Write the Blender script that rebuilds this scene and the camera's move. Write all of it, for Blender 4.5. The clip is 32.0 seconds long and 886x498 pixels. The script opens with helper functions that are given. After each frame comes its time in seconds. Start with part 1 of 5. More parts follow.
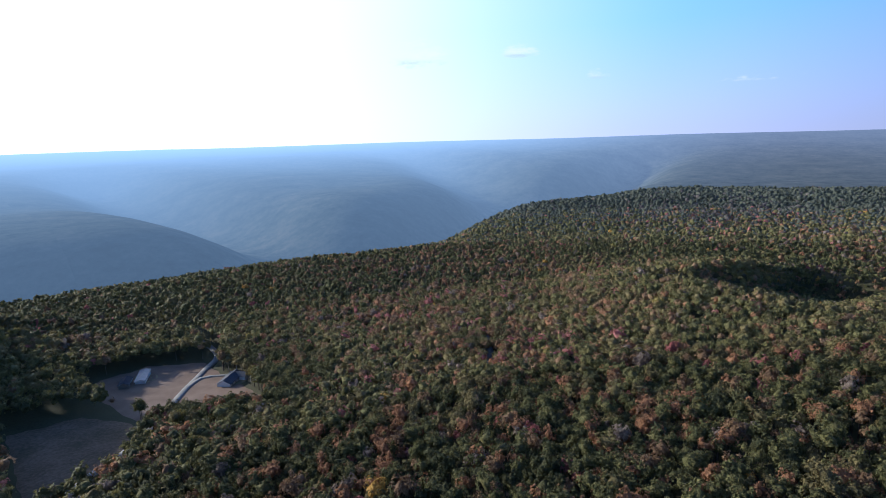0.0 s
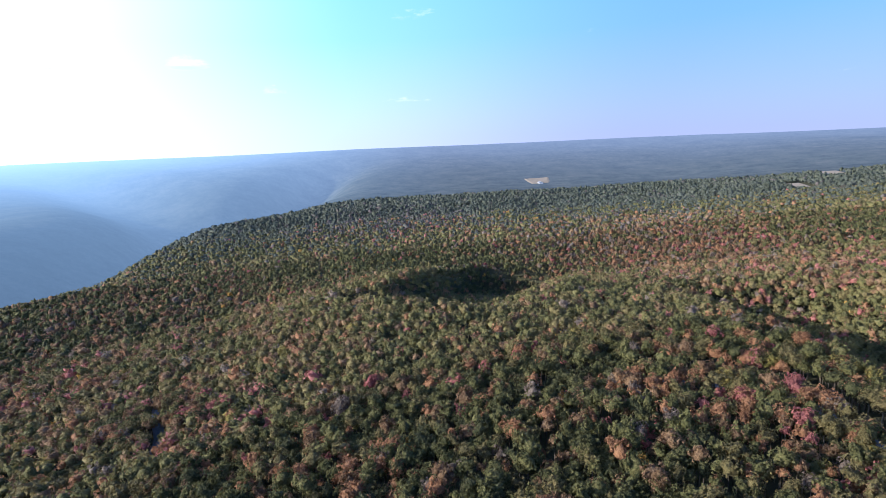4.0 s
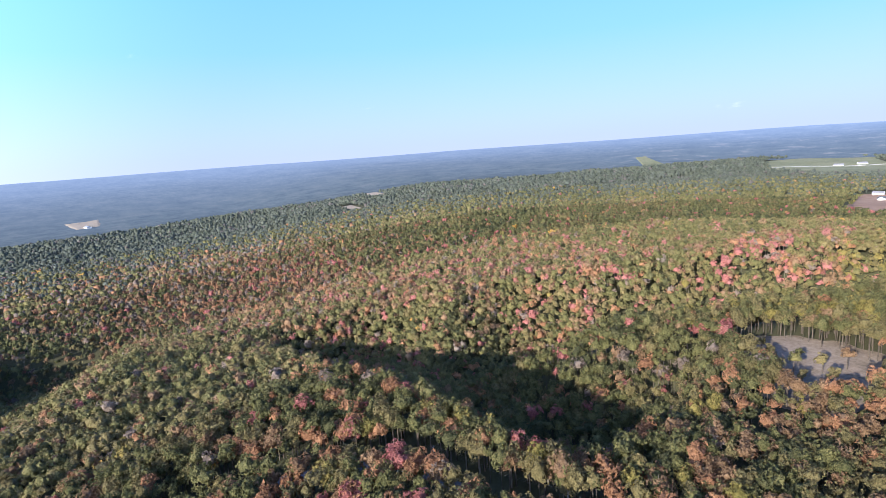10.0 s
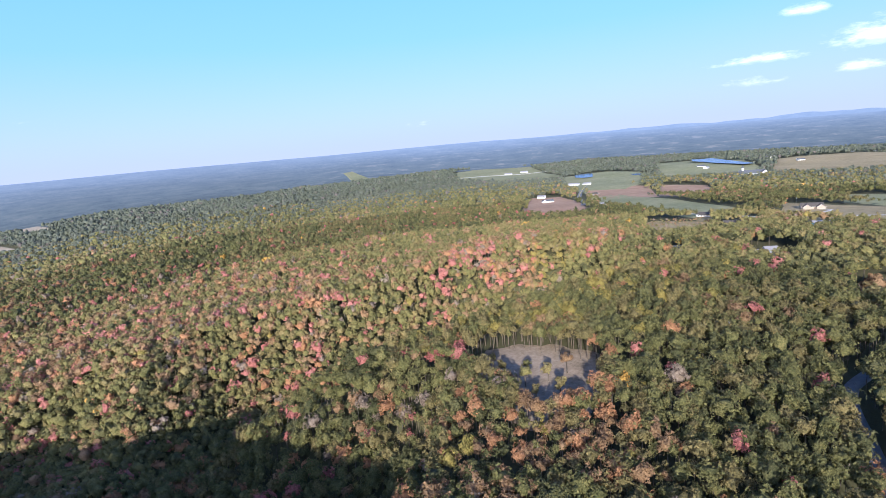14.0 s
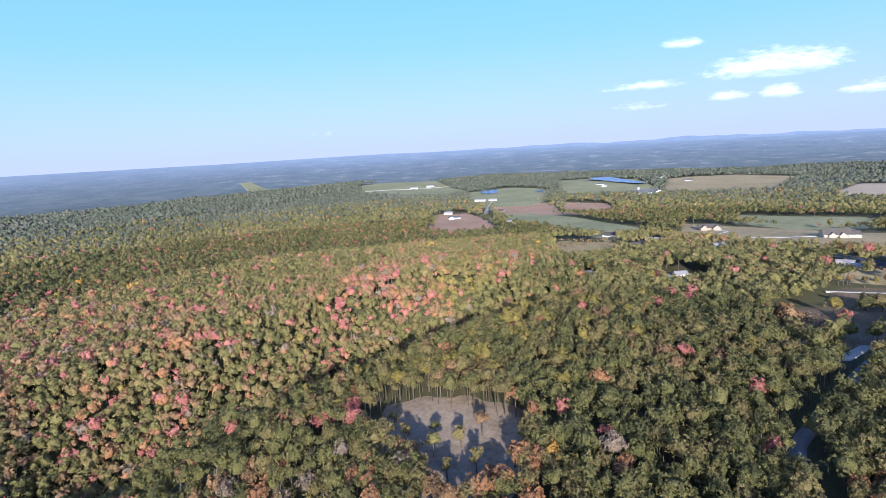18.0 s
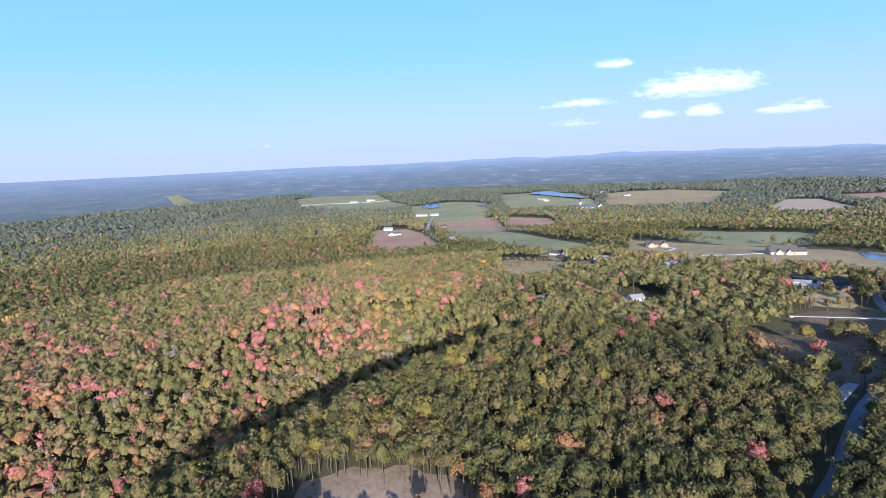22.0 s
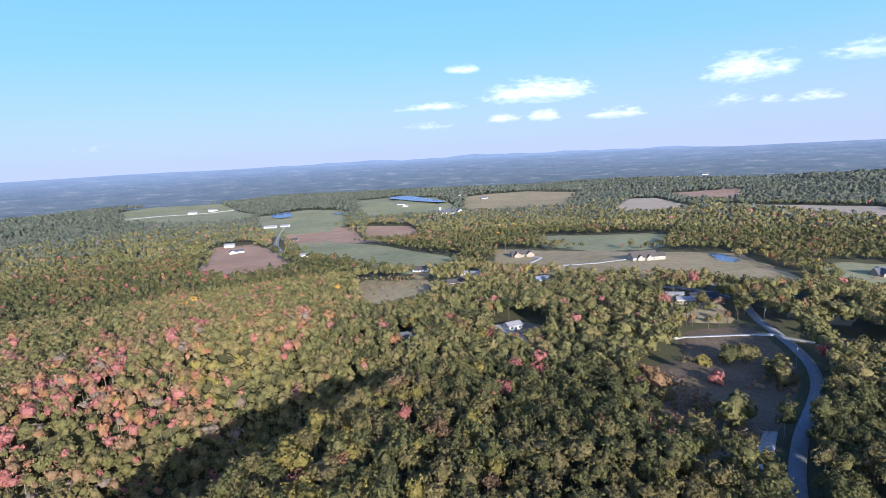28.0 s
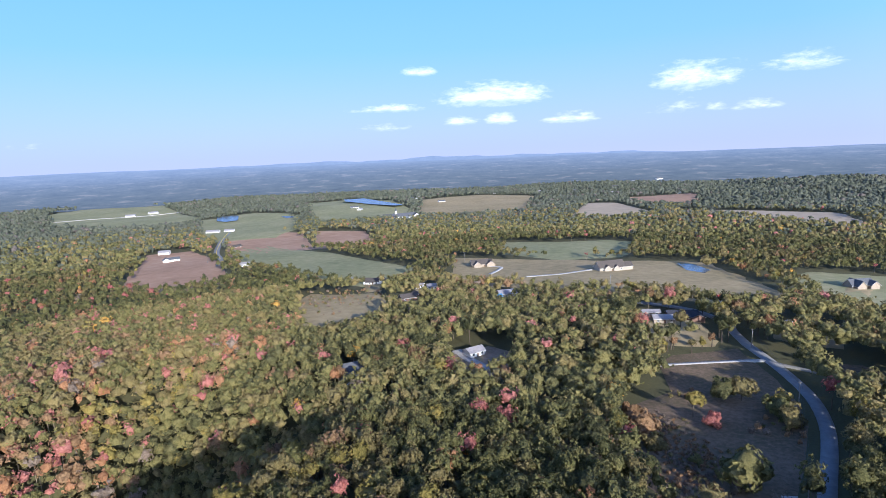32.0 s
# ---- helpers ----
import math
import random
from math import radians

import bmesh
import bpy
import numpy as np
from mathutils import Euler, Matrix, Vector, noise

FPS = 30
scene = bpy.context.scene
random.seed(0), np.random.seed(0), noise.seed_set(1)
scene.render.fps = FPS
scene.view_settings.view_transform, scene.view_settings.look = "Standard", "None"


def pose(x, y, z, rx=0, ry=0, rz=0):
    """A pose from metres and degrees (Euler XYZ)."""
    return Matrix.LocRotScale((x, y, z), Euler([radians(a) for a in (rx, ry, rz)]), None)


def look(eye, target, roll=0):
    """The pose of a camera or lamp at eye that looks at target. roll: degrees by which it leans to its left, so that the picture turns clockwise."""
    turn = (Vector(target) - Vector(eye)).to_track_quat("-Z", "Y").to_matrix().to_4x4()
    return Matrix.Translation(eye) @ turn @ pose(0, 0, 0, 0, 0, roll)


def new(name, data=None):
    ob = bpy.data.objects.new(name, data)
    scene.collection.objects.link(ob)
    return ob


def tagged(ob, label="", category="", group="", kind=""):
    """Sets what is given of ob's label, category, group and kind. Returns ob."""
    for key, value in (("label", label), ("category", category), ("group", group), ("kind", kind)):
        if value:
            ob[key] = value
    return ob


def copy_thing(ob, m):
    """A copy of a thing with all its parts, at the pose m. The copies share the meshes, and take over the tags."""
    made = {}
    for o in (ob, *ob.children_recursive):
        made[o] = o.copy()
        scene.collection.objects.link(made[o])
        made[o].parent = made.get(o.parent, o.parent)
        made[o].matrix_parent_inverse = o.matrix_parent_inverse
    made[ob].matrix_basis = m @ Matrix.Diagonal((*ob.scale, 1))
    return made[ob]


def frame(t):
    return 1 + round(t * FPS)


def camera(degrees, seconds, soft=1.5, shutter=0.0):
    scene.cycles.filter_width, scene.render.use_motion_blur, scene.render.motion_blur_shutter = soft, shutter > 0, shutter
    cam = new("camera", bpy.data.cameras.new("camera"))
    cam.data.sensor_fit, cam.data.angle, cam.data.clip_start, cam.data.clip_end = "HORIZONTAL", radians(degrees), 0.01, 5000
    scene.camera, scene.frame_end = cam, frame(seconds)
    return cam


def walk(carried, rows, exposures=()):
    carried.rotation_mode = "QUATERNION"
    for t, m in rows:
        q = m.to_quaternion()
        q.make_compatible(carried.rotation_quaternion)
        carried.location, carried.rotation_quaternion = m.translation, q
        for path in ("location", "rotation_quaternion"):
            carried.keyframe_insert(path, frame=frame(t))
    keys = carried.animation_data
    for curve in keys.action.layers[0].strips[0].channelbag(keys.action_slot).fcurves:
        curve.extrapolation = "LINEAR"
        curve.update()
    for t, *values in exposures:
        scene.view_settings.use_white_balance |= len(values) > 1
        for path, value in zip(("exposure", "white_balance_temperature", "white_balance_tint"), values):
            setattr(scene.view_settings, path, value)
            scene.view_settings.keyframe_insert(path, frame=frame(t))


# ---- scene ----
# Camera: a drone that flies a long right-hand bend about 100 m over a wooded ridge.
cam = camera(77.0, 32.0, soft=0.7)
# seconds, x, y, z, heading (degrees left of +y), pitch, lean
FLIGHT = [
    (0, 185.4, -225.6, 93.5, 136.53, -11.23, -1.67),
    (0.5, 180.6, -228.2, 93.9, 133.39, -11.23, -1.69),
    (1, 175.5, -230.7, 94.1, 129.67, -11.16, -1.77),
    (1.5, 170.2, -233.2, 94.2, 125.76, -11.12, -1.86),
    (2, 164.6, -235.3, 94.2, 122.12, -11.03, -2.0),
    (2.5, 159.2, -237.0, 94.2, 117.62, -10.96, -2.19),
    (3, 153.6, -238.3, 94.2, 113.54, -10.89, -2.4),
    (3.5, 147.8, -239.6, 94.0, 109.59, -10.81, -2.49),
    (4, 142.0, -240.9, 94.0, 105.45, -10.77, -2.49),
    (4.5, 136.3, -241.2, 93.9, 101.36, -10.72, -2.61),
    (6.5, 114.0, -239.9, 95.0, 87.14, -10.47, -2.98),
    (7, 108.1, -238.7, 94.9, 83.26, -10.43, -3.2),
    (7.5, 103.0, -236.8, 95.3, 78.81, -10.46, -3.49),
    (8, 98.7, -235.1, 95.7, 73.16, -10.57, -3.83),
    (8.5, 93.6, -232.8, 95.9, 68.28, -10.64, -4.06),
    (9, 87.7, -230.4, 95.9, 65.58, -10.57, -4.12),
    (9.5, 82.1, -227.4, 95.9, 64.69, -10.37, -4.11),
    (10, 77.1, -224.2, 95.7, 63.56, -10.18, -4.13),
    (10.5, 72.3, -221.2, 95.7, 61.68, -10.13, -4.16),
    (11, 67.4, -217.9, 95.9, 58.35, -10.15, -4.24),
    (11.5, 63.1, -214.3, 95.8, 54.71, -10.21, -4.37),
    (12, 58.6, -210.5, 95.8, 50.34, -10.33, -4.52),
    (12.5, 54.6, -206.9, 95.9, 46.96, -10.43, -4.65),
    (13, 50.8, -202.8, 96.4, 43.02, -10.58, -4.69),
    (13.5, 47.4, -198.9, 96.4, 38.96, -10.69, -4.87),
    (14, 44.1, -194.6, 96.7, 34.68, -10.84, -5.06),
    (14.5, 41.3, -190.0, 96.8, 31.47, -10.9, -5.13),
    (15, 38.4, -185.2, 96.9, 28.53, -10.94, -5.11),
    (15.5, 35.9, -180.7, 97.0, 27.11, -10.82, -4.83),
    (17.5, 26.9, -160.0, 97.4, 25.12, -10.3, -3.72),
    (18, 24.3, -154.2, 97.7, 24.85, -10.29, -3.31),
    (18.5, 22.8, -149.1, 97.5, 24.73, -10.16, -3.04),
    (19, 21.9, -143.6, 97.1, 24.82, -9.82, -3.11),
    (20, 18.9, -132.2, 96.6, 24.41, -9.43, -3.02),
    (21, 13.0, -121.3, 95.8, 22.35, -9.2, -2.77),
    (22, 10.0, -111.4, 96.5, 18.81, -9.25, -2.75),
    (23, 8.1, -100.9, 98.1, 16.76, -9.35, -2.85),
    (24.5, 4.4, -82.1, 98.5, 15.92, -9.34, -2.65),
    (26.5, 1.8, -58.8, 99.6, 14.42, -9.39, -2.67),
    (27, 1.3, -53.7, 99.6, 8.94, -9.57, -3.08),
    (27.5, 0.6, -48.6, 100.0, 6.27, -9.74, -3.22),
    (28, -0.2, -43.5, 100.0, 4.44, -9.72, -3.18),
    (28.5, -0.8, -38.2, 99.9, 3.1, -9.8, -3.19),
    (29, -0.9, -32.8, 99.9, 2.35, -9.81, -3.12),
    (30, -0.5, -21.8, 100.0, 1.7, -9.84, -2.91),
    (31, -0.1, -10.8, 99.7, 1.14, -9.81, -2.7),
    (32, -0.0, -0.0, 99.4, 0.0, -9.73, -2.51),
]


def flight_pose(x, y, z, heading, pitch, lean):
    return pose(x, y, z, 0, 0, heading) @ pose(0, 0, 0, 90 + pitch) @ pose(0, 0, 0, 0, 0, lean)


walk(cam, [(row[0], flight_pose(*row[1:])) for row in FLIGHT], [(0, 0.22, 5420, 9), (2, 0.46, 5430, 9), (4, 0.70, 5450, 10), (9, 1.08, 5520, 11), (15, 1.02, 5520, 11), (24, 0.96, 5500, 11), (32, 0.88, 5460, 11)])

# ---------------------------------------------------------------- sky, sun
SUN_AZ = radians(155.2)          # clockwise from +y
SUN_EL = radians(16.8)
world = bpy.data.worlds.new("sky")
scene.world = world
world.use_nodes = True


class Nodes:
    """Short way to wire up a node tree."""

    def __init__(self, tree):
        self.tree = tree
        tree.nodes.clear()

    def add(self, kind, inputs=None, **props):
        n = self.tree.nodes.new(kind)
        if "operation" in props:
            n.operation = props["operation"]
        if "use_clamp" in props:
            n.use_clamp = props["use_clamp"]
        if "data_type" in props:
            n.data_type = props["data_type"]
        if "blend_type" in props:
            n.blend_type = props["blend_type"]
        if "interpolation_type" in props:
            n.interpolation_type = props["interpolation_type"]
        for k, v in (inputs or {}).items():
            s = n.inputs[k]
            if isinstance(v, bpy.types.NodeSocket):
                self.tree.links.new(v, s)
            else:
                s.default_value = v
        return n

    def math(self, op, a, b=0.0, clamp=False):
        return self.add("ShaderNodeMath", {0: a, 1: b}, operation=op, use_clamp=clamp).outputs[0]

    def mix(self, f, a, b, blend="MIX"):
        return self.add("ShaderNodeMix", {0: f, 6: a, 7: b}, data_type="RGBA", blend_type=blend).outputs[2]

    def noise(self, vec, scale, detail=3.0, rough=0.55):
        return self.add("ShaderNodeTexNoise", {"Vector": vec, "Scale": scale, "Detail": detail, "Roughness": rough}).outputs[0]

    def ramp(self, fac, stops):
        n = self.add("ShaderNodeValToRGB", {0: fac})
        cr = n.color_ramp
        cr.elements[0].position, cr.elements[0].color = stops[0][0], (*stops[0][1], 1)
        cr.elements[1].position, cr.elements[1].color = stops[-1][0], (*stops[-1][1], 1)
        for p, c in stops[1:-1]:
            cr.elements.new(p).color = (*c, 1)
        return n.outputs[0]


def build_sky():
    n = Nodes(world.node_tree)
    out = n.add("ShaderNodeOutputWorld")
    tex = n.add("ShaderNodeTexSky")
    tex.sky_type, tex.sun_disc, tex.sun_elevation, tex.sun_rotation = "NISHITA", False, SUN_EL, SUN_AZ
    tex.air_density, tex.dust_density, tex.ozone_density, tex.altitude = 1.0, 2.4, 2.0, 300.0
    sky = n.mix(1.0, tex.outputs[0], (0.62, 0.88, 1.40, 1), "MULTIPLY")
    d = n.add("ShaderNodeTexCoord").outputs["Generated"]
    xyz = n.add("ShaderNodeSeparateXYZ", {0: d})
    az = n.math("MULTIPLY", n.math("ARCTAN2", n.math("MULTIPLY", xyz.outputs[0], -1.0), xyz.outputs[1]), 57.2958)
    el = n.math("MULTIPLY", n.math("ARCSINE", xyz.outputs[2]), 57.2958)
    stretched = n.add("ShaderNodeMapping", {0: d, 3: (1, 1, 3.2)}).outputs[0]
    puff = n.math("SUBTRACT", n.noise(stretched, 26.0, 5.0, 0.6), 0.5)
    fine = n.math("SUBTRACT", n.noise(stretched, 75.0, 4.0, 0.6), 0.5)
    # the fair-weather clouds: heading, height, half width, half height (degrees), weight
    clouds = [(1.7, 8.0, 1.8, 0.42, 0.8), (-6.0, 5.4, 5.0, 0.85, 1.0), (4.7, 4.6, 3.6, 0.34, 0.75), (-2.6, 3.1, 1.7, 0.42, 0.8), (-6.3, 3.1, 1.5, 0.45, 0.9),
              (-13.2, 2.9, 2.4, 0.42, 0.9), (5.3, 2.8, 3.0, 0.4, 0.4), (-24.2, 5.8, 3.6, 0.95, 0.9), (-32.6, 6.3, 3.0, 0.8, 0.6), (-29.2, 3.0, 2.2, 0.4, 0.7),
              (-26.2, 3.1, 1.0, 0.35, 0.8), (-22.6, 3.4, 3.0, 0.7, 0.4), (107.5, 12.2, 2.6, 0.6, 0.3), (128.5, 8.0, 1.6, 0.5, 0.9), (138.4, 8.0, 3.0, 1.1, 0.8),
              (90.5, 9.7, 1.8, 0.35, 0.2), (121, 5.6, 1.2, 0.5, 0.5), (108, 4.4, 3.4, 0.35, 0.4), (36, 2.0, 2.4, 0.4, 0.1), (70, 4.6, 3.0, 0.35, 0.05)]
    total, under = None, 0.0
    for a, e, w, h, weight in clouds:
        u = n.math("DIVIDE", n.math("SUBTRACT", az, float(a)), w)
        v = n.math("DIVIDE", n.math("SUBTRACT", el, float(e) - h * 0.35), h * 1.35)
        v = n.math("SUBTRACT", n.math("MULTIPLY", v, 1.35), n.math("MULTIPLY", n.math("ABSOLUTE", v), 0.55))
        r = n.math("ADD", n.math("MULTIPLY", u, u), n.math("MULTIPLY", v, v))
        r = n.math("SUBTRACT", 1.0, r)
        under = n.math("SUBTRACT", under, n.math("MULTIPLY", n.math("MAXIMUM", n.math("ADD", r, 0.4), 0.0), v))
        r = n.math("SUBTRACT", n.math("MAXIMUM", r, -4.5), (1.0 - weight) * 1.7)
        total = r if total is None else n.math("MAXIMUM", total, r)
    dens = n.math("ADD", total, n.math("ADD", n.math("MULTIPLY", puff, 3.6), n.math("MULTIPLY", fine, 1.8)))
    mask = n.add("ShaderNodeMapRange", {0: dens, 1: -0.7, 2: 1.6, 3: 0.0, 4: 1.0}, interpolation_type="SMOOTHSTEP").outputs[0]
    white = n.mix(n.math("MULTIPLY", n.math("ADD", fine, 0.5), 0.5), (11.0, 10.6, 11.0, 1), (8.0, 8.2, 9.6, 1))
    base = n.add("ShaderNodeMapRange", {0: n.math("ADD", under, n.math("MULTIPLY", puff, 0.8)), 1: -0.15, 2: 0.55, 3: 0.0, 4: 0.8}, interpolation_type="SMOOTHSTEP").outputs[0]
    white = n.mix(base, white, (5.6, 6.4, 8.2, 1))
    # milky air: lavender over the horizon, pale azure above
    air = n.ramp(n.add("ShaderNodeMapRange", {0: el, 1: -2.0, 2: 22.0, 3: 0.0, 4: 1.0}).outputs[0],
                 [(0.0, (0.72, 0.72, 0.85)), (0.18, (0.60, 0.685, 0.93)), (0.5, (0.36, 0.64, 1.0)), (1.0, (0.22, 0.56, 1.0))])
    air = n.mix(1.0, air, (7.2, 7.2, 8.2, 1), "MULTIPLY")
    veil = n.add("ShaderNodeMapRange", {0: el, 1: 34.0, 2: 15.0, 3: 0.0, 4: 0.82}, interpolation_type="SMOOTHSTEP").outputs[0]
    towards = n.add("ShaderNodeVectorMath", {0: d, 1: (math.sin(SUN_AZ) * math.cos(SUN_EL), math.cos(SUN_AZ) * math.cos(SUN_EL), math.sin(SUN_EL))}, operation="DOT_PRODUCT").outputs["Value"]
    glare = n.add("ShaderNodeMapRange", {0: towards, 1: 0.0, 2: 0.80, 3: 0.0, 4: 1.0}, interpolation_type="SMOOTHSTEP").outputs[0]
    low = n.add("ShaderNodeMapRange", {0: el, 1: 42.0, 2: 19.0, 3: 0.0, 4: 1.0}, interpolation_type="SMOOTHSTEP").outputs[0]
    sunny = n.add("ShaderNodeMapRange", {0: towards, 1: -0.5, 2: 0.2, 3: 1.0, 4: 1.75}, interpolation_type="SMOOTHSTEP").outputs[0]
    bright = n.add("ShaderNodeVectorMath", {0: n.mix(veil, sky, air), "Scale": sunny}, operation="SCALE").outputs[0]
    veiled = n.mix(n.math("MULTIPLY", n.math("MULTIPLY", glare, low), 0.95), bright, (14.5, 14.5, 14.7, 1))
    col = n.mix(n.math("MULTIPLY", mask, 0.85), veiled, white)
    bg = n.add("ShaderNodeBackground", {"Color": col, "Strength": 0.085})
    n.tree.links.new(bg.outputs[0], out.inputs[0])


build_sky()
sun = new("sun", bpy.data.lights.new("sun", "SUN"))
sun.data.energy, sun.data.angle, sun.data.color = 5.9, radians(0.6), (1.0, 0.89, 0.74)
sun.matrix_world = look((math.sin(SUN_AZ) * math.cos(SUN_EL), math.cos(SUN_AZ) * math.cos(SUN_EL), math.sin(SUN_EL)), (0, 0, 0))


# ---------------------------------------------------------------- materials
def surface(name, stops, scale=0.4, rough=0.9, bump=0.0, bump_scale=6.0, spec=0.2, metallic=0.0, detail=4.0, per_object=0.0, big=0.0, stretch=(1, 1, 1)):
    """A weathered surface: colours spread by noise at two scales, with fine relief."""
    m = bpy.data.materials.new(name)
    m.use_nodes = True
    n = Nodes(m.node_tree)
    out = n.add("ShaderNodeOutputMaterial")
    pos = n.add("ShaderNodeNewGeometry").outputs["Position"]
    vec = n.add("ShaderNodeMapping", {0: pos, 3: stretch}).outputs[0]
    f = n.noise(vec, scale, detail, 0.6)
    if big:
        f = n.math("ADD", n.math("MULTIPLY", f, 0.55), n.math("MULTIPLY", n.noise(pos, big, 3.0), 0.45))
    if per_object:
        rnd = n.add("ShaderNodeObjectInfo").outputs["Random"]
        f = n.math("ADD", f, n.math("MULTIPLY", n.math("SUBTRACT", rnd, 0.5), per_object))
    col = n.ramp(f, stops)
    b = n.add("ShaderNodeBsdfPrincipled", {"Base Color": col, "Roughness": rough, "Specular IOR Level": spec, "Metallic": metallic})
    if bump:
        bp = n.add("ShaderNodeBump", {"Strength": bump, "Distance": 0.2, "Height": n.noise(pos, bump_scale, 4.0)})
        n.tree.links.new(bp.outputs[0], b.inputs["Normal"])
    n.tree.links.new(b.outputs[0], out.inputs[0])
    return m


def foliage(name, dark, mid, light):
    """Autumn leaves: patches of tone within a crown, leaf by leaf variation, a little light let through."""
    m = bpy.data.materials.new(name)
    m.use_nodes = True
    n = Nodes(m.node_tree)
    out = n.add("ShaderNodeOutputMaterial")
    geo = n.add("ShaderNodeNewGeometry")
    pos = geo.outputs["Position"]
    tufts = n.noise(pos, 1.7, 5.0, 0.76)
    f = n.math("ADD", n.math("MULTIPLY", n.noise(pos, 0.16, 2.0), 0.55), n.math("MULTIPLY", geo.outputs["Random Per Island"], 0.24))
    f = n.math("ADD", f, n.math("MULTIPLY", n.math("SUBTRACT", tufts, 0.5), 1.5))
    f = n.math("ADD", n.math("ADD", f, 0.15), n.math("MULTIPLY", n.math("SUBTRACT", n.add("ShaderNodeObjectInfo").outputs["Random"], 0.5), 0.25))
    col = n.ramp(f, [(0.22, dark), (0.52, mid), (0.85, light)])
    bump = n.add("ShaderNodeBump", {"Strength": 1.0, "Distance": 1.1, "Height": tufts}).outputs[0]
    d = n.add("ShaderNodeBsdfPrincipled", {"Base Color": col, "Roughness": 0.75, "Specular IOR Level": 0.15, "Normal": bump})
    t = n.add("ShaderNodeBsdfTranslucent", {"Color": col})
    mx = n.add("ShaderNodeMixShader", {0: 0.23, 1: d.outputs[0], 2: t.outputs[0]})
    n.tree.links.new(mx.outputs[0], out.inputs[0])
    return m


LEAVES = [
    foliage("leaves_green", (0.063, 0.067, 0.022), (0.137, 0.128, 0.046), (0.255, 0.218, 0.081)),
    foliage("leaves_deep_green", (0.042, 0.048, 0.018), (0.090, 0.088, 0.035), (0.167, 0.151, 0.063)),
    foliage("leaves_olive", (0.092, 0.076, 0.028), (0.180, 0.145, 0.058), (0.295, 0.231, 0.095)),
    foliage("leaves_yellow_green", (0.119, 0.103, 0.026), (0.233, 0.188, 0.051), (0.370, 0.283, 0.084)),
    foliage("leaves_yellow", (0.260, 0.145, 0.028), (0.450, 0.258, 0.055), (0.660, 0.385, 0.090)),
    foliage("leaves_orange", (0.180, 0.088, 0.044), (0.334, 0.165, 0.079), (0.484, 0.255, 0.128)),
    foliage("leaves_red", (0.200, 0.064, 0.058), (0.365, 0.130, 0.108), (0.540, 0.235, 0.190)),
    foliage("leaves_russet", (0.128, 0.074, 0.037), (0.242, 0.145, 0.074), (0.378, 0.238, 0.128)),
    foliage("leaves_thinning", (0.123, 0.088, 0.063), (0.224, 0.165, 0.121), (0.339, 0.264, 0.198)),
]
# leaf colours for far trees, with blue-grey distance haze mixed into them
HAZED_LEAVES = [
    foliage("hazed_green_leaves", (0.060, 0.070, 0.046), (0.104, 0.112, 0.074), (0.158, 0.160, 0.106)),
    foliage("hazed_deep_leaves", (0.050, 0.060, 0.044), (0.084, 0.095, 0.068), (0.126, 0.136, 0.098)),
    foliage("hazed_olive_leaves", (0.076, 0.082, 0.060), (0.120, 0.126, 0.092), (0.17, 0.174, 0.124)),
    foliage("hazed_rusty_leaves", (0.098, 0.084, 0.072), (0.150, 0.124, 0.106), (0.20, 0.168, 0.140)),
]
GREEN, DEEP, OLIVE, YGREEN, YELLOW, ORANGE, RED, RUSSET, THIN = range(9)
BARK = surface("bark", [(0.3, (0.05, 0.038, 0.028)), (0.7, (0.12, 0.095, 0.072))], 2.5, 0.95, 0.4, 5.0, stretch=(1, 1, 0.15))
PALE_BARK = surface("pale_bark", [(0.3, (0.10, 0.082, 0.06)), (0.7, (0.22, 0.185, 0.14))], 1.5, 0.95, 0.3, 5.0, stretch=(1, 1, 0.2))
LITTER = surface("leaf_litter", [(0.25, (0.040, 0.038, 0.018)), (0.45, (0.066, 0.060, 0.028)), (0.6, (0.074, 0.070, 0.031)), (0.78, (0.105, 0.084, 0.044))], 0.9, 1.0, 1.0, 1.3, big=0.03)
GRASS = surface("pasture_grass", [(0.3, (0.135, 0.138, 0.062)), (0.5, (0.200, 0.190, 0.094)), (0.7, (0.27, 0.235, 0.130))], 0.12, 1.0, 0.3, 2.0, big=0.012)
DRYGRASS = surface("dry_grass", [(0.3, (0.16, 0.128, 0.062)), (0.5, (0.25, 0.190, 0.098)), (0.7, (0.32, 0.245, 0.135))], 0.15, 1.0, 0.3, 2.0, big=0.015)
REDSOIL = surface("mown_red_field", [(0.3, (0.22, 0.13, 0.076)), (0.5, (0.29, 0.175, 0.108)), (0.7, (0.34, 0.225, 0.145))], 0.08, 1.0, 0.3, 2.0, big=0.012)
TANFIELD = surface("stubble", [(0.3, (0.25, 0.195, 0.13)), (0.7, (0.36, 0.285, 0.20))], 0.06, 1.0, 0.2, 2.0, big=0.01)
BRUSH = surface("rough_brush", [(0.3, (0.060, 0.056, 0.026)), (0.45, (0.105, 0.078, 0.045)), (0.55, (0.145, 0.100, 0.062)), (0.72, (0.19, 0.135, 0.09))], 0.6, 1.0, 0.9, 1.6, big=0.06)
CLEARED = surface("cleared_ground", [(0.3, (0.11, 0.085, 0.05)), (0.45, (0.21, 0.155, 0.105)), (0.6, (0.27, 0.205, 0.145)), (0.75, (0.33, 0.26, 0.19))], 0.5, 1.0, 0.8, 2.0, big=0.09)
ASPHALT = surface("worn_asphalt", [(0.3, (0.14, 0.138, 0.136)), (0.5, (0.18, 0.177, 0.172)), (0.7, (0.23, 0.225, 0.218))], 0.5, 0.85, 0.2, 14.0, big=0.06)
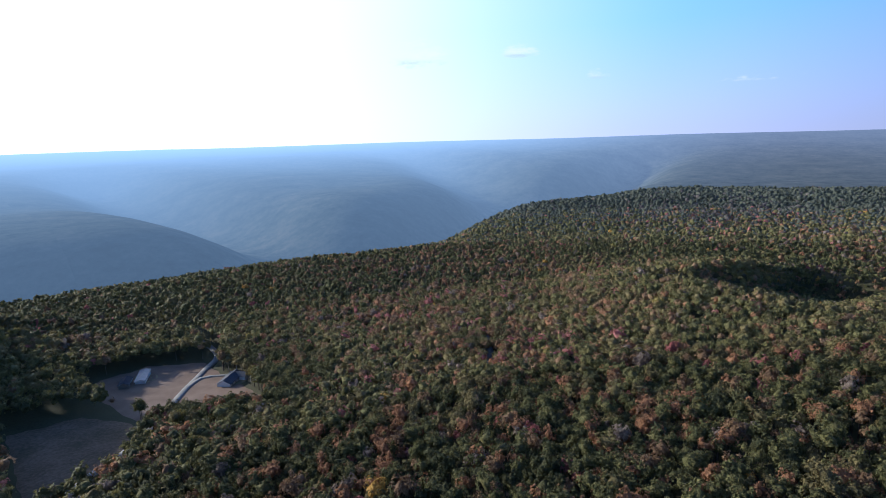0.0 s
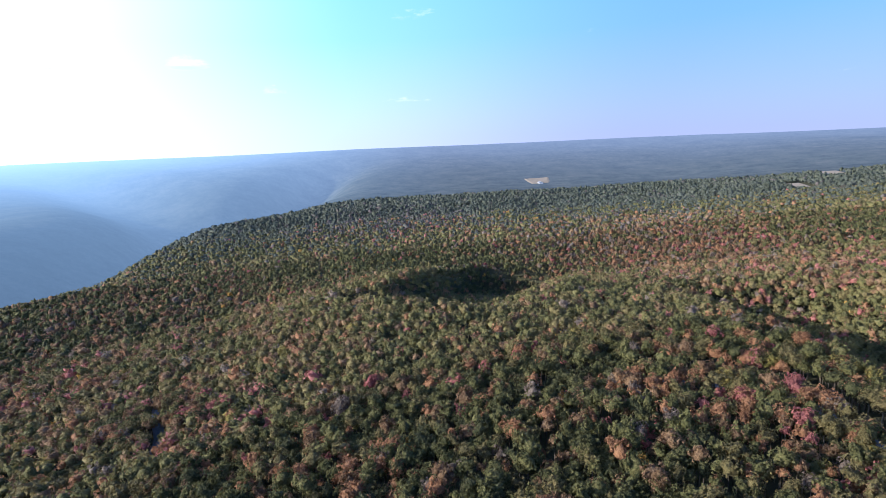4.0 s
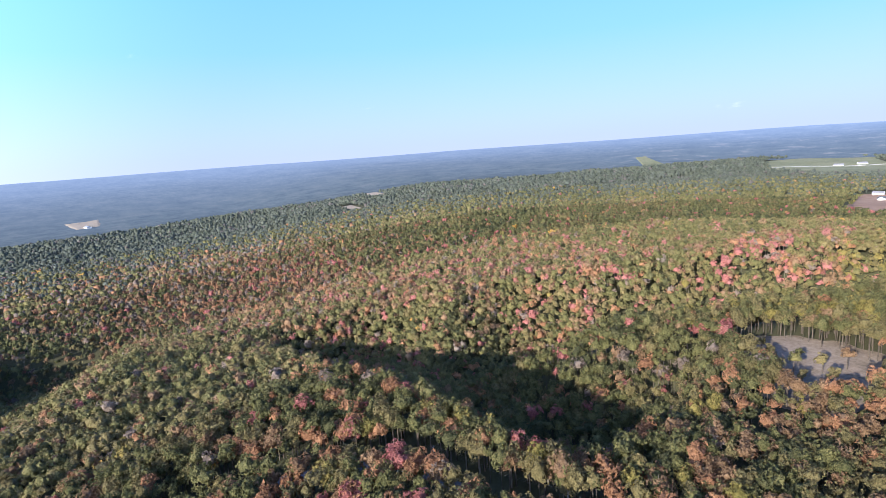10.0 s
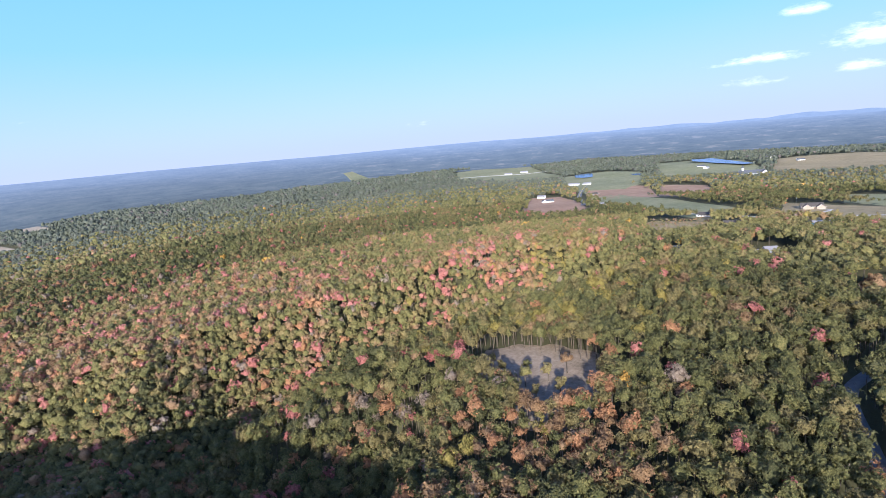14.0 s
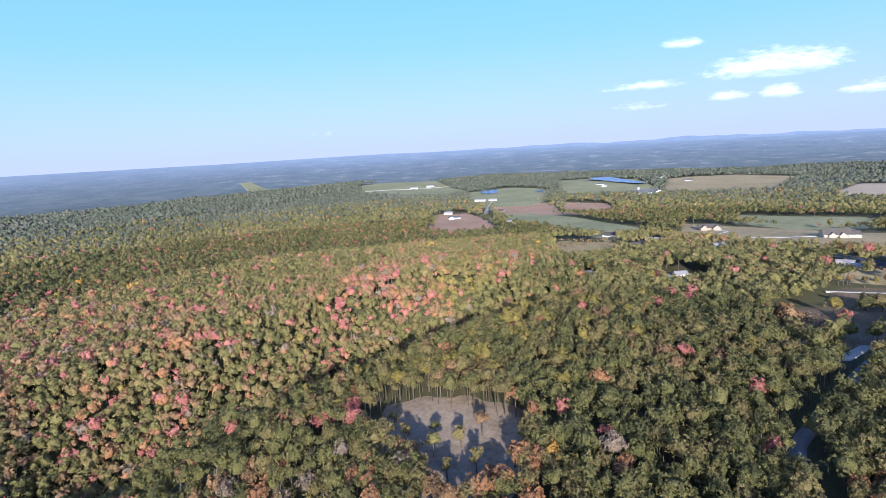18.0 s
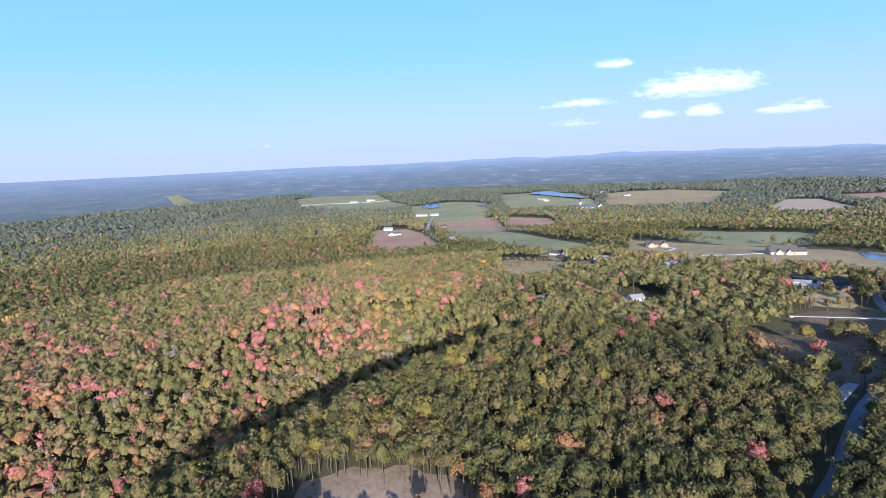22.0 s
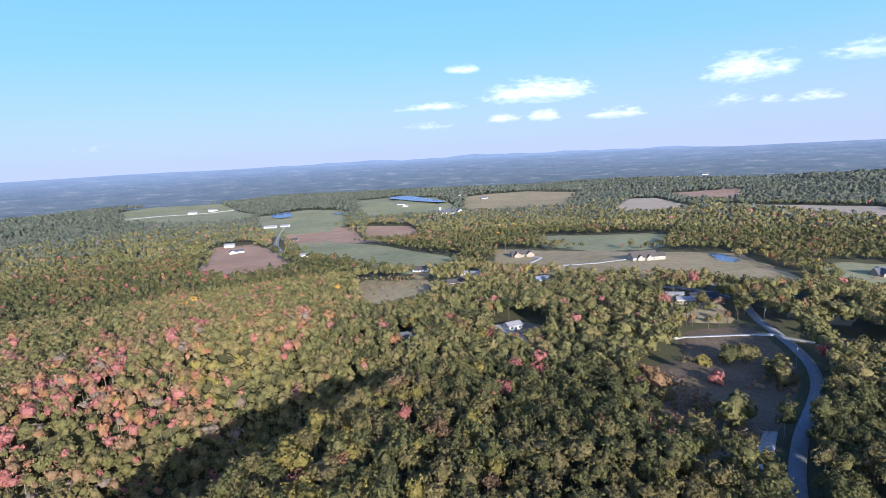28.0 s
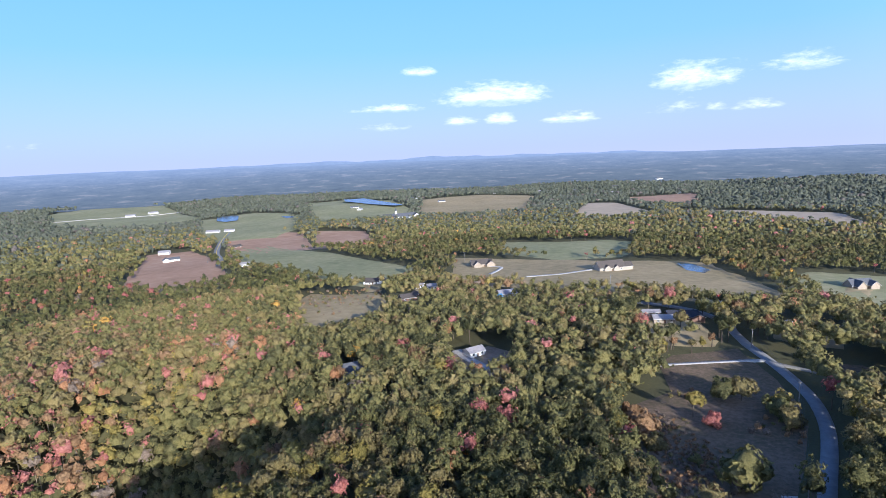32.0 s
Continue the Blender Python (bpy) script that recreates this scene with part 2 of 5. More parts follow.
GRAVEL = surface("pale_gravel", [(0.3, (0.16, 0.15, 0.13)), (0.7, (0.25, 0.23, 0.20))], 1.2, 0.95, 0.4, 8.0, big=0.1)
FARMFIELD = surface("farm_grass", [(0.3, (0.13, 0.085, 0.055)), (0.5, (0.19, 0.125, 0.082)), (0.7, (0.24, 0.165, 0.11))], 0.1, 1.0, 0.3, 2.0, big=0.015)
CONCRETE = surface("concrete_drive", [(0.3, (0.28, 0.255, 0.22)), (0.7, (0.42, 0.39, 0.35))], 0.8, 0.9, 0.1, 10.0)
LINE_YELLOW = surface("yellow_line_paint", [(0.3, (0.55, 0.40, 0.06)), (0.7, (0.65, 0.48, 0.09))], 3.0, 0.8)
WHITE_SIDING = surface("white_siding", [(0.3, (0.50, 0.49, 0.47)), (0.7, (0.62, 0.61, 0.59))], 1.2, 0.6, 0.1, 6.0)
TAN_SIDING = surface("tan_siding", [(0.3, (0.22, 0.18, 0.14)), (0.7, (0.30, 0.25, 0.19))], 1.2, 0.7)
BRICKWALL = surface("brick_wall", [(0.3, (0.11, 0.065, 0.05)), (0.7, (0.17, 0.105, 0.08))], 6.0, 0.9, 0.3, 12.0)
STONEWALL = surface("pale_stone_wall", [(0.3, (0.24, 0.21, 0.17)), (0.7, (0.34, 0.30, 0.25))], 3.0, 0.9, 0.3, 6.0)
SHINGLE_GREY = surface("grey_shingles", [(0.3, (0.062, 0.064, 0.070)), (0.7, (0.105, 0.108, 0.116))], 2.0, 0.9, 0.3, 8.0)
SHINGLE_BROWN = surface("brown_shingles", [(0.3, (0.052, 0.044, 0.038)), (0.7, (0.09, 0.076, 0.066))], 2.0, 0.9, 0.3, 8.0)
SHINGLE_DARK = surface("dark_shingles", [(0.3, (0.028, 0.028, 0.034)), (0.7, (0.05, 0.05, 0.06))], 2.0, 0.9, 0.3, 8.0)
ROOF_METAL = surface("pale_metal_roof", [(0.3, (0.18, 0.165, 0.16)), (0.7, (0.27, 0.25, 0.245))], 0.8, 0.45, 0.0, spec=0.5)
ROOF_RED = surface("red_metal_roof", [(0.3, (0.26, 0.035, 0.03)), (0.7, (0.36, 0.06, 0.05))], 0.8, 0.5)
ROOF_GREEN = surface("blue_green_metal_roof", [(0.3, (0.06, 0.13, 0.13)), (0.7, (0.10, 0.19, 0.19))], 0.8, 0.5)
BLUE_TARP = surface("pool_blue", [(0.3, (0.03, 0.12, 0.24)), (0.7, (0.05, 0.18, 0.32))], 0.8, 0.4)
TRIM_WHITE = surface("white_trim", [(0.3, (0.45, 0.45, 0.44)), (0.7, (0.55, 0.55, 0.53))], 2.0, 0.5)
DOORWOOD = surface("dark_door", [(0.3, (0.09, 0.05, 0.035)), (0.7, (0.15, 0.09, 0.06))], 2.0, 0.6)
GLASS = surface("window_glass", [(0.3, (0.02, 0.025, 0.03)), (0.7, (0.035, 0.04, 0.05))], 0.4, 0.08, spec=0.7)
POLEWOOD = surface("weathered_pole", [(0.3, (0.12, 0.11, 0.10)), (0.7, (0.20, 0.185, 0.17))], 2.0, 0.9, 0.2, 8.0, stretch=(1, 1, 0.1))
WIRE = surface("dark_wire", [(0.3, (0.03, 0.03, 0.03)), (0.7, (0.06, 0.06, 0.06))], 2.0, 0.5)
WATER = surface("pond_water", [(0.3, (0.075, 0.095, 0.12)), (0.7, (0.10, 0.12, 0.145))], 0.02, 0.22, 0.3, 0.5, spec=0.3)
STEEL = surface("grey_steel", [(0.3, (0.22, 0.23, 0.24)), (0.7, (0.34, 0.35, 0.36))], 2.0, 0.45, metallic=0.7)


def hazed_distance_material():
    """Far woodland with haze put into its glow: a plain backdrop, paler towards the sun and with distance."""
    m = bpy.data.materials.new("hazed_distance")
    m.use_nodes = True
    n = Nodes(m.node_tree)
    out = n.add("ShaderNodeOutputMaterial")
    geo = n.add("ShaderNodeNewGeometry")
    pos = geo.outputs["Position"]
    p = n.add("ShaderNodeSeparateXYZ", {0: pos})
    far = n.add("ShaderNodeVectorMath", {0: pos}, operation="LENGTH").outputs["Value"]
    # distance that the land stands for: the plain is drawn in beyond two kilometres
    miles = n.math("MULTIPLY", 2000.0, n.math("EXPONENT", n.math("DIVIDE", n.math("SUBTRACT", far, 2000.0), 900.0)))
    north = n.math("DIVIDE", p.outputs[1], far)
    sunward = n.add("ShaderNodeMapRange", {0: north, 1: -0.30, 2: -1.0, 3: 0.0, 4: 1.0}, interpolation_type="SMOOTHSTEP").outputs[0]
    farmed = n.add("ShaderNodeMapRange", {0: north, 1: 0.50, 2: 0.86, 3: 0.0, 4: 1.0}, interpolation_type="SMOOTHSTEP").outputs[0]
    # belts of woodland and a few open fields, drawn out along the skyline; single crowns and slopes nearer by
    turn = n.math("ARCTAN2", p.outputs[0], p.outputs[1])
    rank = n.math("DIVIDE", 150000.0, miles)
    belt = n.add("ShaderNodeCombineXYZ", {0: n.math("MULTIPLY", turn, 26.0), 1: n.math("MULTIPLY", rank, 0.22), 2: 0.0}).outputs[0]
    tops = n.add("ShaderNodeCombineXYZ", {0: n.math("MULTIPLY", turn, 130.0), 1: n.math("MULTIPLY", rank, 0.7), 2: 3.0}).outputs[0]
    plain = n.add("ShaderNodeMapRange", {0: far, 1: 2000.0, 2: 2700.0, 3: 0.0, 4: 1.0}).outputs[0]
    belts = n.noise(belt, 1.0, 5.0, 0.62)
    crowns = n.math("ADD", n.math("MULTIPLY", n.noise(pos, 0.06, 3.0, 0.7), 0.6), n.math("MULTIPLY", n.noise(pos, 0.007, 3.0, 0.6), 0.4))
    trees = n.add("ShaderNodeMix", {0: plain, 2: crowns, 3: n.noise(tops, 1.0, 4.0, 0.75)}, data_type="FLOAT", blend_type="MIX").outputs[0]
    woods = n.math("ADD", n.math("MULTIPLY", belts, 0.5), n.math("MULTIPLY", trees, 0.5))
    open_land = n.math("MULTIPLY", n.add("ShaderNodeMapRange", {0: belts, 1: 0.585, 2: 0.625, 3: 0.0, 4: 1.0}).outputs[0], farmed)
    woodcol = n.ramp(woods, [(0.36, (0.026, 0.034, 0.028)), (0.5, (0.064, 0.072, 0.054)), (0.66, (0.125, 0.115, 0.082))])
    woodcol = n.mix(n.math("MULTIPLY", open_land, 0.5), woodcol, (0.27, 0.22, 0.16, 1))
    # haze colour, given off as glow while the woods' own colour fades out
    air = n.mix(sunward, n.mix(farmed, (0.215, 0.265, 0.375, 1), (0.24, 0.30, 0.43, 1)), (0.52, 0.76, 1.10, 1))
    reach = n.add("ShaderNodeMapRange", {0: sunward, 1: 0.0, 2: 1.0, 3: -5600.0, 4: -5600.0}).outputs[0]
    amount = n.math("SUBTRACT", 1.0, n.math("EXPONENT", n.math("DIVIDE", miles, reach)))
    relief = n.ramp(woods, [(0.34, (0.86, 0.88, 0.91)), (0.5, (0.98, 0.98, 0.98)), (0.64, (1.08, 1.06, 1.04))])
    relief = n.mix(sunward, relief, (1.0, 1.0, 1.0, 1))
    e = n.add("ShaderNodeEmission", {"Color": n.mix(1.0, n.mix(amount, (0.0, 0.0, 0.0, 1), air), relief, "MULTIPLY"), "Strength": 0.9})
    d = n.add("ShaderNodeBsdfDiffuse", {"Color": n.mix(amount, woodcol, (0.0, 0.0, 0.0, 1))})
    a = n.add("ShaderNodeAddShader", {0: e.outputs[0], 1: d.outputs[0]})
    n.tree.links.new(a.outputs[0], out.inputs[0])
    return m


FAR_HAZED = hazed_distance_material()


# ---------------------------------------------------------------- lie of the land
# the last two stand mostly out of view, added to shade the farm valley
HILLS = [(120, 270, 130, 12.0), (20, 90, 110, 20.6), (-90, 20, 90, -0.8), (-200, -60, 110, 13.6), (-110, -150, 90, 14.8), (-40, -280, 110, 17.5),
         (-180, -420, 110, 7.9), (-300, -370, 90, 31.0), (20, -520, 150, 3.6), (190, -420, 170, 11.1), (-300, 120, 150, 0.7), (-80, 480, 180, 9.3),
         (200, 480, 160, 6.2), (-200, 230, 100, 11.4), (-500, 0, 200, 10.1), (-540, -240, 120, -18.0), (-420, -620, 260, 8.2), (-800, -250, 330, 4.0),
         (270, 100, 130, 6.5), (300, -180, 150, 19.6), (40, 190, 70, -12.6), (-370, -260, 90, 2.5), (-620, -760, 220, -12.7), (240, -770, 70, 45.0), (330, -660, 90, 95.0)]
# the deep gorge to the south-west and the valleys that open into it: line, width, depth
GORGES = [([(700, -1420), (400, -1330), (150, -1240), (-160, -1190), (-420, -1170), (-640, -1230), (-900, -1330), (-1250, -1340), (-1700, -1350), (-2300, -1480), (-3000, -1560)], 150.0, 150.0),
          ([(-410, -1170), (-440, -1450), (-390, -1900), (-300, -2600)], 170.0, 120.0), ([(-1250, -1340), (-1420, -1700), (-1700, -2300), (-1900, -3000)], 190.0, 110.0)]
RAVINES = [  # line along the top of the steep shaded bank, depth
    ([(-214, -110), (-170, -50), (-144, -8), (-119, 36), (-98, 86), (-76, 124), (-54, 162), (-30, 196), (-2, 228)], 50.0),
    ([(-330, -182), (-270, -172), (-232, -164), (-182, -153), (-132, -140), (-94, -131), (-68, -127), (-46, -122), (-16, -116)], 34.0),
    ([(-540, -385), (-430, -390), (-340, -392), (-270, -405), (-220, -420)], 30.0)]


def smooth(a, b, v):
    t = np.clip((v - a) / (b - a), 0, 1)
    return t * t * (3 - 2 * t)


def to_line(x, y, line):
    """Signed distance to a line of points (positive on its left) and the share of the line passed."""
    best, side, along = np.full(x.shape, 1e9), np.zeros(x.shape), np.zeros(x.shape)
    n = len(line) - 1
    for i in range(n):
        (ax, ay), (bx, by) = line[i], line[i + 1]
        dx, dy = bx - ax, by - ay
        ll = dx * dx + dy * dy
        t = np.clip(((x - ax) * dx + (y - ay) * dy) / ll, 0, 1)
        d = np.hypot(x - ax - t * dx, y - ay - t * dy)
        near = d < best
        best = np.where(near, d, best)
        side = np.where(near, np.sign(dx * (y - ay) - dy * (x - ax)), side)
        along = np.where(near, (i + t) / n, along)
    return best * side, along


def rolling(x, y, size, seed):
    a, b, c = seed * 1.7, seed * 2.3, seed * 0.9
    return (np.sin(x / size + a) * np.cos(y / size * 1.13 + b) + 0.5 * np.sin(x / size * 2.1 + y / size * 1.3 + c) + 0.5 * np.cos(y / size * 2.4 - x / size * 0.9 + a)) / 2


def ground_height(x, y):
    x, y = np.asarray(x, float), np.asarray(y, float)
    z = -22 - 50 * smooth(250, -650, y + 0.25 * x) + 18 * smooth(-1250, -1750, y)
    for cx, cy, r, h in HILLS:
        z = z + h * np.exp(-((x - cx) ** 2 + (y - cy) ** 2) / (2 * r * r))
    for line, wide, depth in GORGES:
        z = z - depth * np.exp(-(to_line(x, y, line)[0] / wide) ** 2) * (1 - smooth(2600, 3400, np.hypot(x, y)))
    for line, depth in RAVINES:
        s, along = to_line(x, y, line)
        z = z - depth * smooth(-6, 24, s) * (1 - smooth(64, 140, s)) * smooth(0, 0.12, along) * (1 - smooth(0.70, 0.94, along))
    far = np.hypot(x + 50, y)
    z = z + rolling(x, y, 180.0, 3.0) * 7 * smooth(600, 1300, far) + rolling(x, y, 60.0, 1.0) * 1.2 + rolling(x, y, 420.0, 5.0) * 12 * smooth(1800, 2600, far)
    # beyond two kilometres the plain is drawn in, shaped to look forty kilometres deep from the camera's height
    drawn = np.where(far > 2000, far / (2000 * np.exp((far - 2000) / 900)), 1.0)
    z = 97 + (z - 97) * drawn
    # the skyline, with low mountains standing on it to the north and east
    az = np.degrees(np.arctan2(-x, y))
    line = -0.33 - 0.45 * smooth(-8, -26, az) * (az > -120) + 0.03 * np.sin(az * 0.23)
    dip = 0.42 * smooth(34, 6, az) * (az > -120)
    peaks = 0.05 * np.sin(az * 0.61 + 1) + 0.07 * np.sin(az * 0.37 + 2) + 0.04 * np.sin(az * 1.3) + 0.02 * np.sin(az * 2.9)
    z = z + (97 + far * np.tan(np.radians(line - dip)) - z) * smooth(3300, 4200, far)
    return z + smooth(4250, 4620, far) * 4700 * np.tan(np.radians(dip + peaks * (0.15 + 2.0 * dip)))


def gz(x, y):
    return float(ground_height(np.array([x]), np.array([y]))[0])


def mesh_of(name, co, tris, mats, index=None, flat=True):
    """A mesh from arrays of corners and triangles."""
    co, tris = np.asarray(co, np.float32), np.asarray(tris, np.int32)
    me = bpy.data.meshes.new(name)
    me.vertices.add(len(co))
    me.vertices.foreach_set("co", co.ravel())
    k = tris.shape[1]
    me.loops.add(tris.size)
    me.loops.foreach_set("vertex_index", tris.ravel())
    me.polygons.add(len(tris))
    me.polygons.foreach_set("loop_start", np.arange(0, tris.size, k, dtype=np.int32))
    for m in mats:
        me.materials.append(m)
    if index is not None:
        me.polygons.foreach_set("material_index", np.asarray(index, np.int32))
    if not flat:
        me.polygons.foreach_set("use_smooth", np.ones(len(tris), bool))
    me.update(calc_edges=True)
    return me


def grid_axis(lo, hi, step, out):
    mid = np.arange(lo, hi + 1, step)
    grow = [step]
    while sum(grow) < out:
        grow.append(grow[-1] * 1.075)
    return np.concatenate([lo - np.cumsum(grow)[::-1], mid, hi + np.cumsum(grow)])


def in_distance(x, y):
    """Where the land is so far off that it is a plain backdrop."""
    rim = np.interp(x, [q[0] for q in GORGES[0][0][::-1]], [q[1] for q in GORGES[0][0][::-1]])
    west = smooth(34, 62, np.degrees(np.arctan2(-x, y)))
    return (np.hypot(x + 50, y) > 1900 - 250 * west) | (y < rim)


def build_ground():
    gx, gy = grid_axis(-700, 450, 9.0, 4300), grid_axis(-680, 720, 9.0, 4300)
    x, y = np.meshgrid(gx, gy)
    z = ground_height(x, y)
    co = np.stack([x, y, z], -1).reshape(-1, 3)
    nx = len(gx)
    a = (np.arange(len(gy) - 1)[:, None] * nx + np.arange(nx - 1)).ravel()
    quads = np.stack([a, a + 1, a + nx + 1, a + nx], 1)
    mid = co[quads].mean(1)
    keep = np.hypot(mid[:, 0] + 30, mid[:, 1] + 30) < 4760
    quads, mid = quads[keep], mid[keep]
    far = in_distance(mid[:, 0], mid[:, 1])
    ob = new("ground", mesh_of("ground", co, quads[~far], [LITTER], flat=False))
    tagged(ob, "rolling wooded ground under leafy green-brown undergrowth", "ground", kind="structure")
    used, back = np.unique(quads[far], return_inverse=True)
    ob = new("backdrop", mesh_of("backdrop", co[used], back.reshape(-1, 4), [FAR_HAZED], flat=False))
    tagged(ob, "wooded hills running out to the horizon, blue haze in their glow", "backdrop", kind="structure")


build_ground()


def part(name, bm, material, parent, label=""):
    me = bpy.data.meshes.new(name)
    bm.to_mesh(me)
    bm.free()
    me.materials.append(material)
    ob = new(name, me)
    ob.parent = parent
    if label:
        tagged(ob, label)
    return ob


def box(bm, cx, cy, cz, sx, sy, sz, m=None):
    """A box by its middle and full sizes."""
    vs = [bm.verts.new((cx + sx / 2 * i, cy + sy / 2 * j, cz + sz / 2 * k)) for k in (-1, 1) for j in (-1, 1) for i in (-1, 1)]
    if m is not None:
        for v in vs:
            v.co = m @ v.co
    for q in ((0, 2, 3, 1), (4, 5, 7, 6), (0, 1, 5, 4), (2, 6, 7, 3), (0, 4, 6, 2), (1, 3, 7, 5)):
        bm.faces.new([vs[i] for i in q])


def cyl(bm, a, b, ra, rb, n=8):
    """A tapered round bar from a to b."""
    a, b = Vector(a), Vector(b)
    q = (b - a).to_track_quat("Z", "Y")
    ring = []
    for p, r in ((a, ra), (b, rb)):
        ring.append([bm.verts.new(p + q @ Vector((r * math.cos(6.28319 * i / n), r * math.sin(6.28319 * i / n), 0))) for i in range(n)])
    for i in range(n):
        bm.faces.new((ring[0][i], ring[0][(i + 1) % n], ring[1][(i + 1) % n], ring[1][i]))
    bm.faces.new(ring[1])
    bm.faces.new(ring[0][::-1])


# ---------------------------------------------------------------- fields, water, roads
def spline(points, step=6.0):
    pts = [Vector((*p, 0)) for p in points]
    ext = [2 * pts[0] - pts[1]] + pts + [2 * pts[-1] - pts[-2]]
    out = []
    for i in range(1, len(ext) - 2):
        p0, p1, p2, p3 = ext[i - 1:i + 3]
        n = max(2, int((p2 - p1).length / step))
        for k in range(n):
            t = k / n
            out.append(0.5 * ((2 * p1) + (p2 - p0) * t + (2 * p0 - 5 * p1 + 4 * p2 - p3) * t * t + (3 * p1 - p0 - 3 * p2 + p3) * t ** 3))
    out.append(pts[-1])
    return np.array([(p.x, p.y) for p in out])


FIELDS = []      # outlines, kept clear of trees
ROADS = []       # centre lines and half widths, kept clear of trees


def draped(name, outline, material, label, category, lift=0.5, flat_at=None, wobble=0.06):
    """A patch of ground cover within an outline, laid over the land."""
    c = np.mean(outline, axis=0)
    if c[1] > 60 and flat_at is None or category == "field" and c[1] < -500:
        # the near margin is pulled towards the camera, so trees in front don't hide the field
        o = np.array((150, -230) if c[1] < 0 else (0, 0))
        outline = [tuple(o + (np.array(q) - o) / ((1.07 if category == "lawn" else 1.16) if (np.array(q) - c) @ (o - c) > 0 else 1.0)) for q in outline]
        c = np.mean(outline, axis=0)
    step = max(4.0, np.ptp(np.array(outline), axis=0).max() / 22)
    edge = []
    for (ax, ay), (bx, by) in zip(outline, list(outline[1:]) + [outline[0]]):
        n = max(1, int(math.hypot(bx - ax, by - ay) / step))
        edge += [(ax + (bx - ax) * i / n, ay + (by - ay) * i / n) for i in range(n)]
    edge = np.array(edge)
    k = len(edge)
    rng = np.random.RandomState(int(abs(c[0] * 7 + c[1] * 3)) % 9999)
    edge = c + (edge - c) * (1 + wobble * (rng.rand(k, 1) - 0.5))
    rings = max(4, min(16, int(np.hypot(*(edge - c).T).mean() / 9)))
    s = np.linspace(0, 1, rings + 1)[1:]
    xy = np.concatenate([[c], *(c + (edge - c) * q for q in s)])
    z = ground_height(xy[:, 0], xy[:, 1]) + lift if flat_at is None else np.full(len(xy), flat_at)
    if flat_at is None:
        z[-k:] -= lift + 0.4
    tris = [(0, 1 + i, 1 + (i + 1) % k) for i in range(k)]
    for r in range(rings - 1):
        o, p = 1 + r * k, 1 + (r + 1) * k
        for i in range(k):
            j = (i + 1) % k
            tris += [(o + i, p + i, p + j), (o + i, p + j, o + j)]
    ob = new(name, mesh_of(name, np.c_[xy, z], tris, [material], flat=False))
    tagged(ob, label, category, kind="structure")
    FIELDS.append(edge)
    return ob


def ribbon(name, points, width, material, label, category="road", lift=0.8, clear=2.5, crown=0.0):
    line = spline(points, 5.0)
    d = np.gradient(line, axis=0)
    nrm = np.stack([-d[:, 1], d[:, 0]], 1) / np.maximum(np.hypot(*d.T), 1e-6)[:, None]
    z = ground_height(line[:, 0], line[:, 1]) + lift
    z = np.convolve(np.r_[z[:1], z[:1], z, z[-1:], z[-1:]], np.ones(5) / 5, "valid")
    rows = []
    for off, dz in ((-width / 2 - 0.3, -1.0), (-width / 2, 0.0), (0, crown), (width / 2, 0.0), (width / 2 + 0.3, -1.0)):
        rows.append(np.c_[line + nrm * off, z + dz])
    co = np.stack(rows, 1).reshape(-1, 3)
    a = (np.arange(len(line) - 1)[:, None] * 5 + np.arange(4)).ravel()
    ob = new(name, mesh_of(name, co, np.stack([a, a + 5, a + 6, a + 1], 1), [material], flat=False))
    tagged(ob, label, category, kind="structure")
    ROADS.append((line, width / 2 + clear))
    return line, nrm, z


